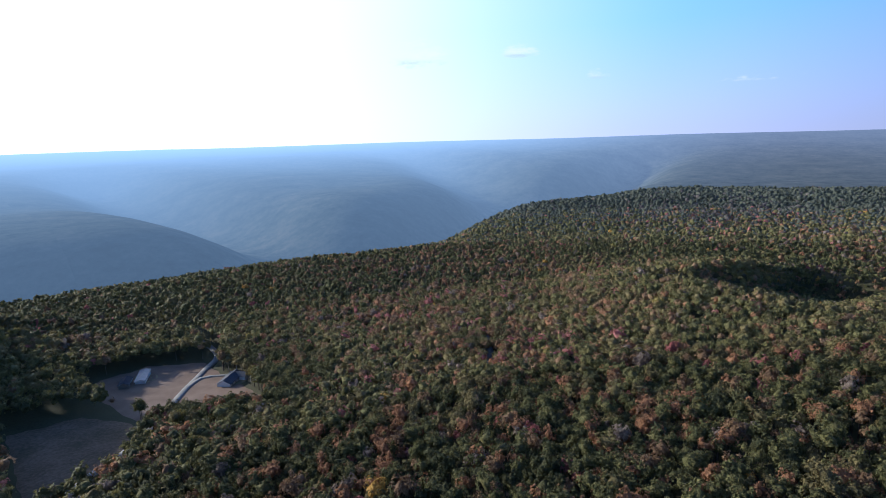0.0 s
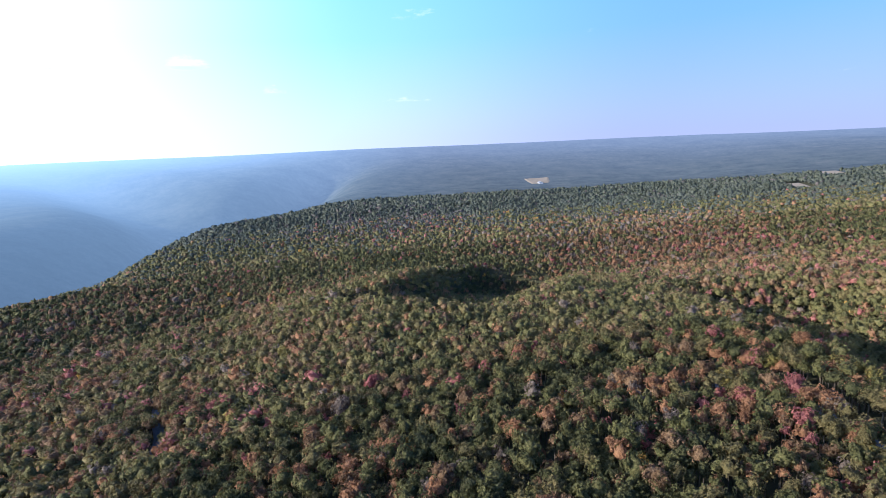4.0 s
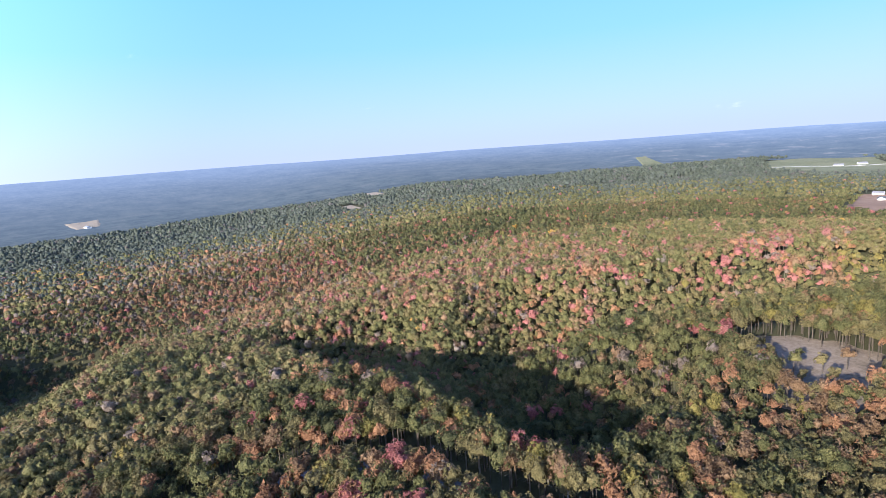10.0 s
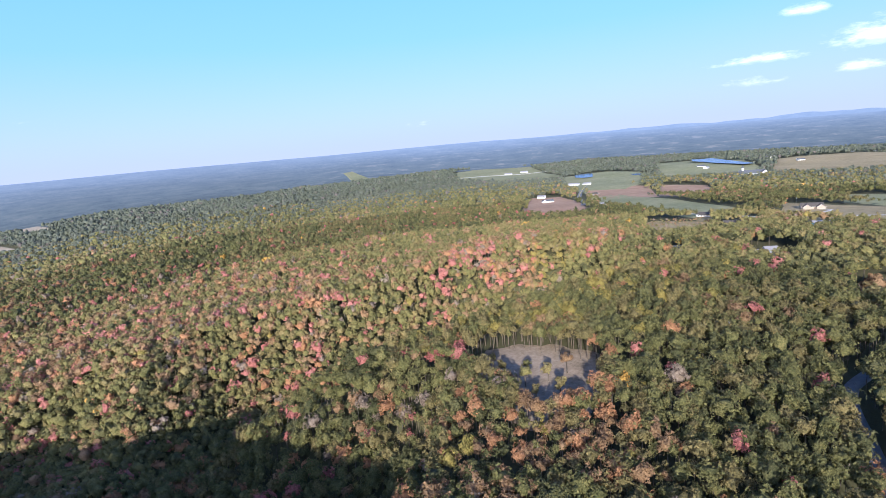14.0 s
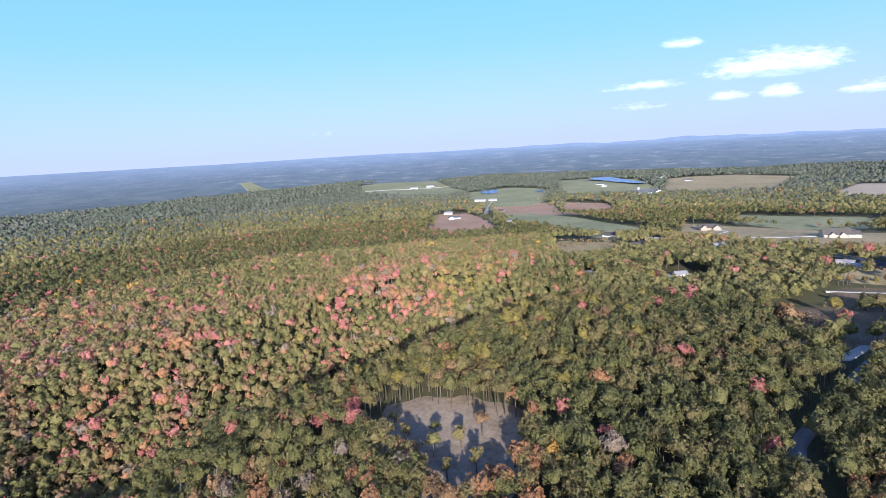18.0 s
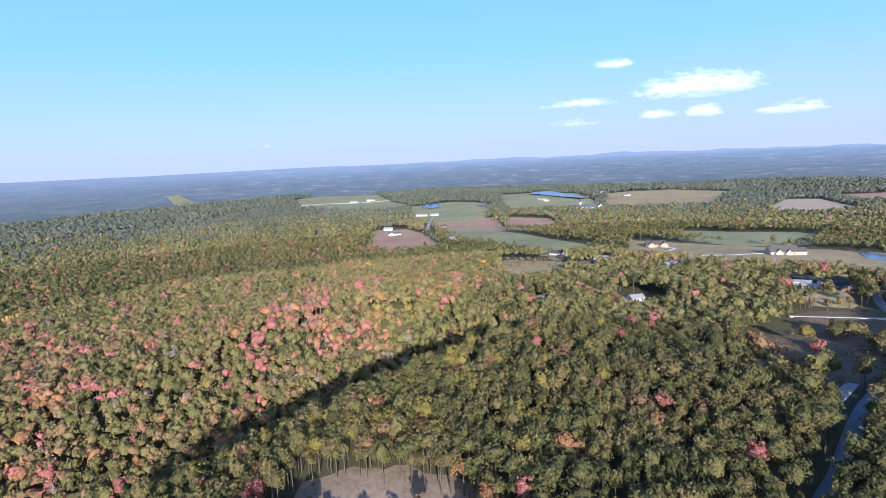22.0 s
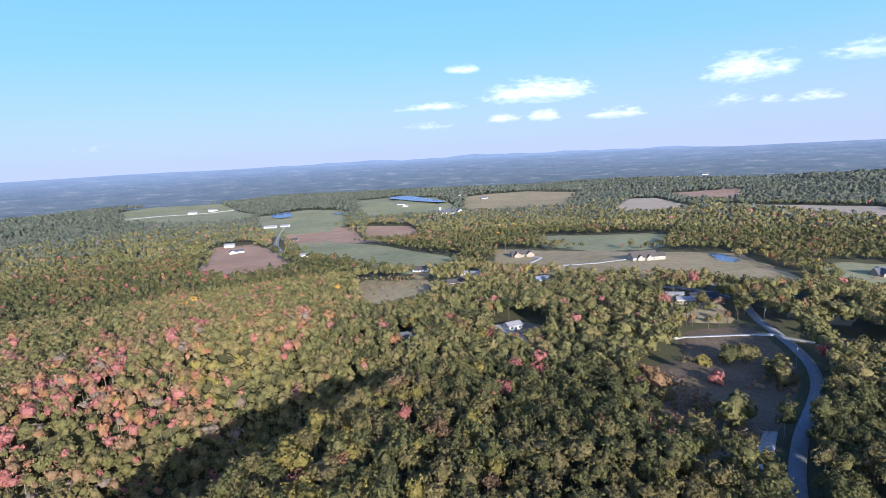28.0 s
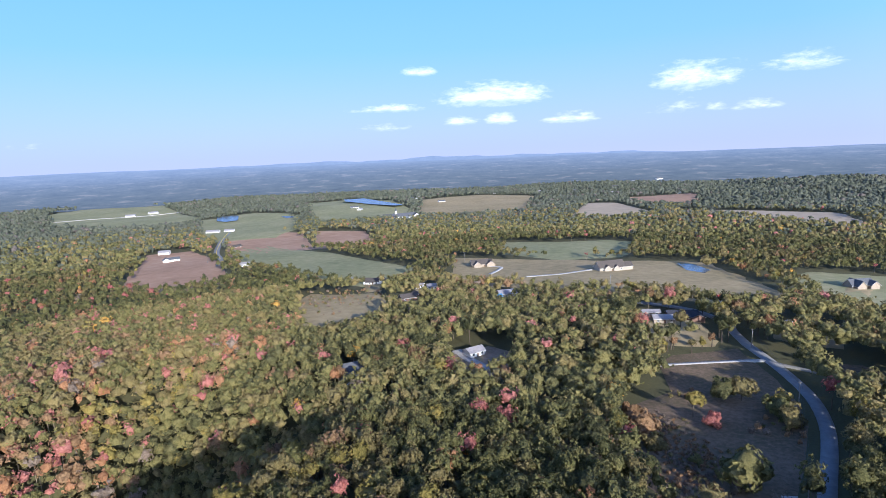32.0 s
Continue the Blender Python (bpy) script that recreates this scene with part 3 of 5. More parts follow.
def build_land_cover():
    draped("clearing", [(-96, 22), (-98, 38), (-84, 52), (-58, 54), (-38, 50), (-22, 36), (-18, 4), (-28, -28), (-48, -26), (-66, -12), (-88, 0)], CLEARED, "cleared bare brown ground among standing trees", "clearing", wobble=0.1)
    FIELDS[-1] = np.array([(-92, 20), (-90, 32), (-76, 38), (-58, 38), (-44, 36), (-30, 30), (-25, 8), (-30, -14), (-46, -16), (-64, -5), (-82, 5)])
    draped("pasture", [(-312, 790), (-258, 799), (-135, 685), (-35, 626), (-24, 552), (-75, 526), (-138, 588), (-246, 646)], GRASS, "green pasture beside the country road", "field")
    draped("field", [(-374, 622), (-414, 771), (-357, 784), (-290, 703), (-235, 615), (-271, 573), (-314, 564)], REDSOIL, "mown reddish-brown field round a white farmhouse", "field")
    draped("field", [(-324, 808), (-367, 940), (-298, 959), (-234, 935), (-193, 848), (-248, 819)], REDSOIL, "reddish ploughed field by the country road", "field")
    draped("field", [(-202, 857), (-219, 948), (-127, 925), (-102, 867), (-142, 840)], REDSOIL, "reddish ploughed strip behind a belt of trees", "field")
    draped("meadow", [(-2, 523), (4, 593), (60, 570), (111, 562), (214, 531), (252, 518), (284, 431), (257, 392), (207, 380), (177, 425), (101, 452), (60, 486)], DRYGRASS, "wide dry mown meadow round country houses", "field")
    draped("meadow", [(71, 720), (145, 693), (216, 700), (246, 664), (217, 646), (132, 637), (72, 697)], GRASS, "narrow green meadow between woods", "field")
    draped("pasture", [(280, 455), (320, 476), (404, 441), (372, 362), (293, 351), (289, 420)], GRASS, "green pasture beyond a hedgerow", "field")
    draped("field", [(261, 1138), (312, 1198), (371, 1187), (447, 1112), (339, 1082)], TANFIELD, "pale stubble field between woods", "field", 1.0)
    draped("field", [(440, 1380), (620, 1360), (600, 1250), (470, 1290)], REDSOIL, "far reddish field between woods", "field", 1.5)
    draped("field", [(416, 1026), (635, 882), (650, 813), (615, 827), (416, 987)], TANFIELD, "long pale stubble strip between woods", "field", 1.0)
    draped("field", [(-50, 1450), (121, 1540), (260, 1500), (237, 1380), (190, 1248), (24, 1259), (-60, 1330)], DRYGRASS, "far dry fields beyond the lake", "field", 1.5)
    draped("pasture", [(-387, 1588), (-276, 1680), (-130, 1500), (-60, 1400), (-78, 1262), (-199, 1210), (-266, 1181)], GRASS, "green fields round the lake and hall", "field", 1.2)
    draped("pasture", [(-461, 1039), (-540, 1240), (-440, 1330), (-333, 1260), (-296, 1152), (-306, 1020), (-398, 980)], GRASS, "green pasture round a farm pond", "field", 1.0)
    draped("pasture", [(-1050, 1480), (-1060, 1700), (-853, 1720), (-640, 1480), (-610, 1360), (-737, 1244), (-950, 1340)], GRASS, "far green pasture with farm buildings", "field", 1.2)
    draped("rough_ground", [(-95, 354), (-122, 420), (-114, 452), (-82, 440), (-47, 437), (-39, 413), (-69, 368)], DRYGRASS, "rough brushy ground with dry bushes", "field")
    draped("lawn", [(101, 258), (95, 228), (73, 218), (66, 197), (60, 172), (64, 150), (78, 128), (88, 124), (101, 146), (121, 171), (132, 187), (141, 208), (146, 231), (148, 252), (149, 272), (112, 268)], BRUSH, "brown rough lawn beside the curving road", "lawn", wobble=0.02)
    draped("lawn", [(111, 300), (111, 326), (151, 327), (153, 295), (147, 287), (126, 290)], DRYGRASS, "dry grass yard of a long low house", "lawn")
    draped("lawn", [(2, 261), (0, 284), (23, 293), (36, 282), (31, 265)], CLEARED, "bare yard in front of a house among trees", "lawn")
    draped("roadside_apron", [(94, 147), (97, 151), (101, 148), (100, 142), (95, 140)], CONCRETE, "small pale concrete apron beside the road", "driveway")
    draped("lawn", [(168, 226), (170, 249), (191, 243), (196, 221), (184, 214)], BRUSH, "shaded rough verge beside the road", "lawn")
    draped("farmyard", [(129, -630), (82, -654), (47, -632), (33, -567), (48, -541), (80, -568), (113, -598)], FARMFIELD, "dry farm field in a shaded valley", "field")
    draped("valley_pasture", [(172, -569), (134, -580), (113, -552), (132, -527), (166, -515), (180, -519)], BRUSH, "rough valley pasture in shadow", "field")
    draped("clearing", [(-260, -439), (-242, -439), (-234, -394), (-245, -370), (-268, -352), (-294, -346), (-281, -372), (-261, -392)], DRYGRASS, "narrow grassy clearing beside a forest road", "clearing")
    draped("field", [(-2120, -520), (-1980, -470), (-2000, -400), (-2160, -420)], TANFIELD, "far brown field in the forest", "field", 1.5)
    draped("field", [(-1420, 190), (-1340, 190), (-1320, 240), (-1400, 240)], TANFIELD, "small brown clearing on a far slope", "field", 1.5)
    draped("field", [(-1760, 380), (-1650, 370), (-1640, 440), (-1740, 440)], TANFIELD, "brown bald knoll on a far ridge", "field", 1.5)
    draped("field", [(-1690, 1600), (-1640, 1575), (-1580, 1620), (-1600, 1655), (-1680, 1645)], GRASS, "far dry hilltop field", "field", 1.5)
    draped("pond", [(211, 468), (216, 504), (228, 499), (231, 471), (221, 461)], WATER, "small blue farm pond in a dry meadow", "pond", flat_at=gz(220, 484) + 1.0)
    draped("pond", [(-510, 1262), (-470, 1290), (-431, 1176), (-447, 1152), (-476, 1176)], WATER, "blue pond in green pasture", "pond", flat_at=gz(-470, 1220) + 2.0)
    draped("lake", [(-270, 1560), (-215, 1570), (-90, 1320), (-106, 1298), (-180, 1380), (-255, 1490)], WATER, "blue lake beyond the fields", "lake", flat_at=gz(-180, 1430) + 3.0)
    draped("pond", [(-347, 1198), (-303, 1213), (-285, 1180), (-324, 1164)], WATER, "thin blue pond in the fields", "pond", flat_at=gz(-318, 1188) + 2.0)


build_land_cover()
MAIN = [(85, -143), (74, -82), (66, -34), (61, 0), (55, 36), (61, 55), (69, 70), (78, 90), (90, 116), (104, 140), (116, 157), (126, 171), (136, 187), (145, 208), (150, 231), (152, 252), (153, 272), (156, 291), (159, 304), (152, 330), (130, 352), (89, 383), (59, 406)]
ribbon("road", MAIN, 4.6, ASPHALT, "worn grey asphalt country road curving through woods", lift=0.6, clear=2.4)
ribbon("driveway", [(99, 252), (123, 251), (150, 250)], 2.4, CONCRETE, "pale gravel driveway joining the road", "driveway", lift=0.65)
ribbon("driveway", [(152, 246), (157, 241), (166, 232)], 2.2, GRAVEL, "pale short driveway off the road", "driveway", lift=0.65)
ribbon("driveway", [(5, 286), (11, 273), (18, 263), (27, 255)], 5.0, CONCRETE, "pale concrete driveway among trees", "driveway", clear=1.5)
ribbon("driveway", [(-14, 84), (-4, 91), (9, 98), (20, 106)], 3.6, ASPHALT, "grey lane hidden among trees", "driveway", clear=0.5)
ribbon("driveway", [(130, 482), (114, 472), (98, 463), (69, 458)], 3.4, CONCRETE, "pale curved driveway to a large house", "driveway")
ribbon("driveway", [(44, 520), (54, 512), (48, 494), (40, 479)], 3.4, CONCRETE, "pale driveway across a meadow", "driveway")
ribbon("driveway", [(-62, 479), (-78, 494), (-92, 506)], 3.0, CONCRETE, "pale farm track across the grass", "driveway")
ribbon("forest_road", [(-96, -260), (-115, -222), (-104, -181), (-89, -161), (-72, -154), (-49, -143), (-19, -125), (21, -111), (61, -106), (82, -115)], 5.2, ASPHALT, "grey forest road under a power line", clear=2.6)
ribbon("forest_road", [(-121, -501), (-92, -475), (-69, -452), (-52, -440), (-31, -421)], 5.0, ASPHALT, "grey road in a gap between trees", clear=0.3)
ribbon("forest_road", [(-254, -437), (-249, -401), (-249, -383), (-272, -362), (-256, -302)], 4.6, GRAVEL, "pale gravel road through a forest gap", clear=4.0)
ribbon("farm_road", [(180, -469), (145, -499), (127, -514), (104, -544), (81, -577), (57, -607), (35, -639), (30, -701)], 4.2, GRAVEL, "pale gravel road in a shaded farm valley", clear=3.0)
ribbon("farm_road", [(81, -577), (64, -593), (48, -585)], 3.0, GRAVEL, "pale gravel track leading into the woods", clear=3.0)
ribbon("country_road", [(-259, 632), (-278, 685), (-310, 753), (-342, 852), (-373, 967), (-394, 1007)], 7.0, ASPHALT, "grey two-lane road with yellow centre lines", lift=1.0, clear=4.0)
ribbon("road_marking", [(-278, 685), (-310, 753), (-342, 852), (-373, 967)], 0.5, LINE_YELLOW, "yellow centre line of the country road", "road marking", lift=1.3)
ribbon("farm_track", [(-900, 1290), (-800, 1400), (-700, 1500), (-640, 1560)], 5.0, CONCRETE, "pale farm track over green pasture", lift=2.0, clear=3.0)


# ---------------------------------------------------------------- houses
def gable(bm, length, width, wall_h, rise, over=0.5, thick=0.25, m=None):
    """A gable roof with its ridge along x, as one solid shell."""
    hl, hw = length / 2 + over, width / 2 + over
    drop = rise * over / (width / 2)
    prof = [(-hw, wall_h - drop), (0, wall_h + rise), (hw, wall_h - drop), (hw, wall_h - drop + thick), (0, wall_h + rise + thick), (-hw, wall_h - drop + thick)]
    ends = []
    for x in (-hl, hl):
        ends.append([bm.verts.new((x, py, pz)) for py, pz in prof])
    if m is not None:
        for r in ends:
            for v in r:
                v.co = m @ v.co
    for i in range(6):
        j = (i + 1) % 6
        bm.faces.new((ends[0][i], ends[1][i], ends[1][j], ends[0][j]))
    for r, q in ((ends[0], (0, 1, 4, 5)), (ends[0], (1, 2, 3, 4)), (ends[1], (5, 4, 1, 0)), (ends[1], (4, 3, 2, 1))):
        bm.faces.new([r[i] for i in q])


def gable_walls(bm, length, width, wall_h, rise, m=None):
    hl, hw = length / 2, width / 2
    ends = []
    for x in (-hl, hl):
        ends.append([bm.verts.new(p) for p in ((x, -hw, -1.2), (x, hw, -1.2), (x, hw, wall_h), (x, 0, wall_h + rise - 0.02), (x, -hw, wall_h))])
    if m is not None:
        for r in ends:
            for v in r:
                v.co = m @ v.co
    for i in (0, 1, 4):
        j = (i + 1) % 5
        bm.faces.new((ends[0][i], ends[0][j], ends[1][j], ends[1][i]))
    bm.faces.new(ends[0][::-1])
    bm.faces.new(ends[1])


def house(x, y, turn, length, width, wall_mat, roof_mat, label, category="house", name="house", wall_h=2.7, rise=None, wings=(), windows=3, chimney=False, porch=False, garage=False, over=0.5):
    """A house on its ground with gabled body, wings, windows, door, and so on."""
    rise = rise if rise is not None else width * 0.24
    root = new(name)
    root.matrix_world = pose(x, y, gz(x, y) + 0.35, 0, 0, turn)
    tagged(root, label, category)
    blocks = [(0, 0, 0, length, width, wall_h, rise)] + list(wings)
    for i, (bx, by, bt, bl, bw, bh, br) in enumerate(blocks):
        m = pose(bx, by, 0, 0, 0, bt)
        bm = bmesh.new()
        gable_walls(bm, bl, bw, bh, br, m)
        part("wall", bm, wall_mat, root)
        bm = bmesh.new()
        gable(bm, bl, bw, bh, br, over, 0.22, m)
        part("roof", bm, roof_mat, root)
        bm = bmesh.new()
        gable(bm, bl + 0.1, bw + 0.1, bh, br * 1.002, over, 0.09, m @ pose(0, 0, -0.1))
        part("fascia", bm, TRIM_WHITE, root)
    door_slot = windows // 2
    for side in (-1, 1):
        for i in range(windows):
            wx = (i + 0.5) / windows * length * 0.9 - length * 0.45
            wy = side * (width / 2 + 0.03)
            if i == door_slot:
                bm = bmesh.new()
                box(bm, wx, wy, 1.03, 0.95, 0.08, 2.06)
                d = part("door", bm, DOORWOOD, root)
                bm = bmesh.new()
                box(bm, wx + 0.34, wy + side * 0.07, 1.0, 0.06, 0.08, 0.14)
                part("door_handle", bm, STEEL, d)
                continue
            bm = bmesh.new()
            for ox, oz, sx, sz in ((-0.65, 0, 0.1, 1.4), (0.65, 0, 0.1, 1.4), (0, 0.65, 1.2, 0.1), (0, -0.65, 1.2, 0.1), (0, 0, 0.05, 1.2)):
                box(bm, wx + ox, wy, 1.55 + oz, sx, 0.1, sz)
            wdw = part("window", bm, TRIM_WHITE, root)
            bm = bmesh.new()
            box(bm, wx, wy, 1.55, 1.2, 0.05, 1.2)
            part("pane", bm, GLASS, wdw)
            bm = bmesh.new()
            box(bm, wx, wy + side * 0.1, 0.82, 1.5, 0.18, 0.07)
            part("sill", bm, TRIM_WHITE, wdw)
    if chimney:
        bm = bmesh.new()
        box(bm, length * 0.3, 0.6, wall_h + rise * 0.6 + 0.6, 0.9, 0.7, 2.4)
        box(bm, length * 0.3, 0.6, wall_h + rise * 0.6 + 1.85, 1.05, 0.85, 0.12)
        part("chimney", bm, BRICKWALL, root)
    if porch:
        bm = bmesh.new()
        box(bm, 0, -width / 2 - 1.3, 2.55, length * 0.5, 2.6, 0.16)
        part("porch_roof", bm, roof_mat, root)
        bm = bmesh.new()
        box(bm, 0, -width / 2 - 1.3, -0.2, length * 0.5, 2.6, 0.7)
        part("porch_floor", bm, CONCRETE, root)
        for i in range(4):
            bm = bmesh.new()
            cyl(bm, (length * (-0.23 + 0.153 * i), -width / 2 - 2.4, 0.1), (length * (-0.23 + 0.153 * i), -width / 2 - 2.4, 2.5), 0.09, 0.08, 8)
            part("post", bm, TRIM_WHITE, root)
    if garage:
        for i in (-1, 1):
            bm = bmesh.new()
            for k in range(4):
                box(bm, length / 2 + 0.04, i * 1.6, 0.3 + 0.56 * k, 0.07, 2.6, 0.53)
            part("garage_door", bm, TRIM_WHITE, root)
    wide = length * 0.5 + 1.2
    if math.hypot(x, y) < 800:
        draped("yard", [(x + wide * 1.15 * math.cos(q), y + wide * math.sin(q)) for q in np.linspace(0, 6.28, 11)[:-1]], DRYGRASS, "mown dry grass yard round a " + category, "lawn", wobble=0.2)
    else:
        for k in (1.0, 1.04):
            FIELDS.append(np.array([(x / k + wide * math.cos(q), y / k + wide * math.sin(q)) for q in np.linspace(0, 6.28, 13)[:-1]]))
    return root


def build_houses():
    house(146, 481, 12, 24, 11, STONEWALL, SHINGLE_BROWN, "large pale stone house with many steep brown gables", wall_h=3.6, rise=5.0, windows=5, chimney=True,
          wings=[(-5, -4.2, 90, 6, 6, 3.2, 2.6), (3.5, -4.2, 90, 6, 5, 3.2, 2.2), (16, 1, 0, 10, 9, 3.0, 3.0)], garage=True)
    house(36, 526, 8, 20, 10, TAN_SIDING, SHINGLE_BROWN, "long tan house with a brown roof and front gables", windows=4, wall_h=3.0, rise=3.4, chimney=True, wings=[(-5, -3, 90, 12, 7, 3.0, 2.9), (8, -2, 90, 12, 8, 3.0, 2.8)])
    house(-62, 472, -14, 14, 9, WHITE_SIDING, SHINGLE_BROWN, "white farmhouse with a brown shingle roof", windows=4, chimney=True, porch=True, wings=[(8, 1, 90, 9, 6, 2.6, 1.7)])
    house(-26, 403, 20, 15, 9, BRICKWALL, SHINGLE_BROWN, "brown brick house behind bushes", windows=4, wings=[(6, 2, 90, 11, 7, 2.7, 2.0)])
    house(-10, 436, 5, 8, 6, WHITE_SIDING, ROOF_METAL, "small white outbuilding among trees", "shed", "shed", windows=3)
    house(-20, 442, -10, 6, 5, WHITE_SIDING, ROOF_METAL, "small white shed beside a larger one", "shed", "shed", windows=3)
    house(45, 397, 15, 13, 9, TAN_SIDING, ROOF_METAL, "house with a pale metal roof among trees", windows=4)
    house(38, 390, 15, 5, 5, BLUE_TARP, BLUE_TARP, "bright blue shed beside a house", "shed", "shed", wall_h=2.3, windows=1)
    house(-47, 254, 25, 11, 9, WHITE_SIDING, SHINGLE_GREY, "grey-roofed white house hidden among trees", windows=3, rise=3.2, wall_h=4.6, wings=[(-2, -3.5, 90, 8, 5, 4.4, 2.2)])
    house(14, 279, 30, 9, 7, WHITE_SIDING, ROOF_METAL, "small white building by a pale driveway", windows=3)
    house(126, 311, -8, 12, 8, TAN_SIDING, ROOF_METAL, "low house with a pale pinkish metal roof", windows=3, rise=1.4)
    house(139, 316, -8, 17, 9, BRICKWALL, SHINGLE_DARK, "long low brick ranch house with a dark roof", windows=5, rise=1.9, wings=[(7, -3, 90, 10, 7, 2.7, 1.6)])
    house(123, 324, -8, 11, 6, TAN_SIDING, ROOF_METAL, "low shed with a weathered metal roof", "shed", "shed", windows=3, rise=1.0)
    house(181, 350, 10, 10, 7, WHITE_SIDING, ROOF_RED, "small building with a bright red metal roof", "barn", "barn", windows=3, rise=2.2)
    house(312, 407, 5, 18, 9, TAN_SIDING, SHINGLE_GREY, "grey country house at the edge of a pasture", windows=4, rise=4.0, wings=[(-4, -2, 90, 12, 7, 3.0, 3.6), (7, -2, 90, 11, 7, 3.0, 2.8)])
    house(189, 297, 35, 9, 3.2, WHITE_SIDING, ROOF_METAL, "white camper trailer parked under trees", "trailer", "trailer", wall_h=2.4, rise=0.25, windows=3, over=0.1)
    house(207, 286, 60, 12, 8, TAN_SIDING, SHINGLE_BROWN, "brown house half hidden by trees", windows=3)
    house(-347, 703, 30, 17, 9, WHITE_SIDING, SHINGLE_GREY, "white farmhouse standing in a reddish field", windows=4, wings=[(-7, -3, 90, 12, 8, 2.7, 2.4)])
    house(-384, 759, 10, 14, 9, WHITE_SIDING, ROOF_METAL, "white metal farm shed behind a farmhouse", "barn", "barn", windows=3, wall_h=3.4)
    house(-294, 784, 60, 14, 9, BRICKWALL, SHINGLE_BROWN, "brown house at the wood's edge", windows=3)
    house(-225, 620, 20, 10, 7, WHITE_SIDING, ROOF_METAL, "white trailer house beside the country road", windows=3)
    house(-405, 979, 5, 22, 10, WHITE_SIDING, ROOF_METAL, "long white roadside building", windows=5, wall_h=3.2)
    house(-380, 990, 5, 16, 9, WHITE_SIDING, ROOF_METAL, "white roadside building beside another", windows=4, wall_h=3.2)
    hall = house(-73, 1085, 12, 44, 18, WHITE_SIDING, SHINGLE_GREY, "large white hall with a grey roof and steeple", "hall", "hall", wall_h=5.5, rise=5.5, windows=7, wings=[(22, -4, 90, 30, 16, 5.5, 5.5), (-26, 0, 0, 20, 12, 4.0, 3.0)])
    bm = bmesh.new()
    box(bm, -16, 0, 12.5, 3.4, 3.4, 6.0)
    tower = part("steeple", bm, WHITE_SIDING, hall, "square white steeple tower")
    bm = bmesh.new()
    cyl(bm, (-16, 0, 15.4), (-16, 0, 22.5), 2.5, 0.08, 4)
    part("spire", bm, SHINGLE_GREY, tower)
    house(-108, 1124, -10, 20, 10, WHITE_SIDING, SHINGLE_GREY, "white house near the hall", windows=4)
    house(-795, 1425, 20, 22, 12, WHITE_SIDING, ROOF_METAL, "far white farm building in pasture", "barn", "barn", windows=4, wall_h=4)
    house(-770, 1490, 50, 22, 12, WHITE_SIDING, ROOF_METAL, "far white farm building beside a track", "barn", "barn", windows=4, wall_h=4)
    house(-205, 1320, 20, 18, 10, WHITE_SIDING, SHINGLE_GREY, "white farmhouse near the lake", windows=4)
    house(-187, 1281, 80, 16, 9, WHITE_SIDING, ROOF_METAL, "white barn near the lake", "barn", "barn", windows=3)
    for i in range(16):
        rng = random.Random(i + 40)
        house(-120 + 58 * i + rng.uniform(-20, 20), 1480 + rng.uniform(-120, 420), rng.uniform(0, 90), rng.uniform(14, 24), 10, WHITE_SIDING, rng.choice([SHINGLE_GREY, ROOF_METAL]), "far white country house among trees", windows=3, wall_h=3.2)
    house(-2000, -440, 20, 30, 14, WHITE_SIDING, ROOF_METAL, "white house in a far forest field", windows=4, wall_h=4.5)
    house(53, -571, 40, 18, 9, WHITE_SIDING, SHINGLE_GREY, "white house with a grey roof in a shaded valley", windows=4, wings=[(-6, 3, 90, 11, 7, 2.7, 2.0)])
    house(40, -562, 70, 8, 6, WHITE_SIDING, SHINGLE_DARK, "small white outbuilding beside a valley house", "shed", "shed", windows=3)
    house(92, -620, 65, 20, 6, WHITE_SIDING, ROOF_METAL, "long pale mobile home in a shaded field", windows=5, rise=0.7)
    house(104, -614, 65, 12, 6, TAN_SIDING, SHINGLE_DARK, "dark shed beside a mobile home", "shed", "shed", windows=3)
    house(-166, -361, 30, 12, 8, WHITE_SIDING, SHINGLE_GREY, "grey-roofed house hidden in the forest", windows=3, rise=2.6)
    house(-59, 122, 35, 7, 5, WHITE_SIDING, ROOF_GREEN, "cabin with a blue-green metal roof among trees", "cabin", "cabin", windows=3, wall_h=3.4)


build_houses()


# ---------------------------------------------------------------- trees
def ico(sub):
    if sub == 0:
        # a plain peaked dome: one top, a shoulder ring and a skirt
        a = np.arange(5) * 1.2566
        ring = np.c_[np.cos(a) * 0.8, np.sin(a) * 0.8, np.full(5, 0.6)]
        skirt = np.c_[np.cos(a + 0.6), np.sin(a + 0.6), np.full(5, -0.7)]
        i, j = np.arange(5), (np.arange(5) + 1) % 5
        tris = np.concatenate([np.c_[np.zeros(5, int), 1 + i, 1 + j], np.c_[1 + i, 6 + i, 1 + j]])
        return np.concatenate([[(0, 0, 1.0)], ring, skirt]), tris
    bm = bmesh.new()
    bmesh.ops.create_icosphere(bm, subdivisions=sub, radius=1.0)
    co = np.array([v.co[:] for v in bm.verts])
    tris = np.array([[v.index for v in f.verts] for f in bm.faces])
    bm.free()
    return co, tris


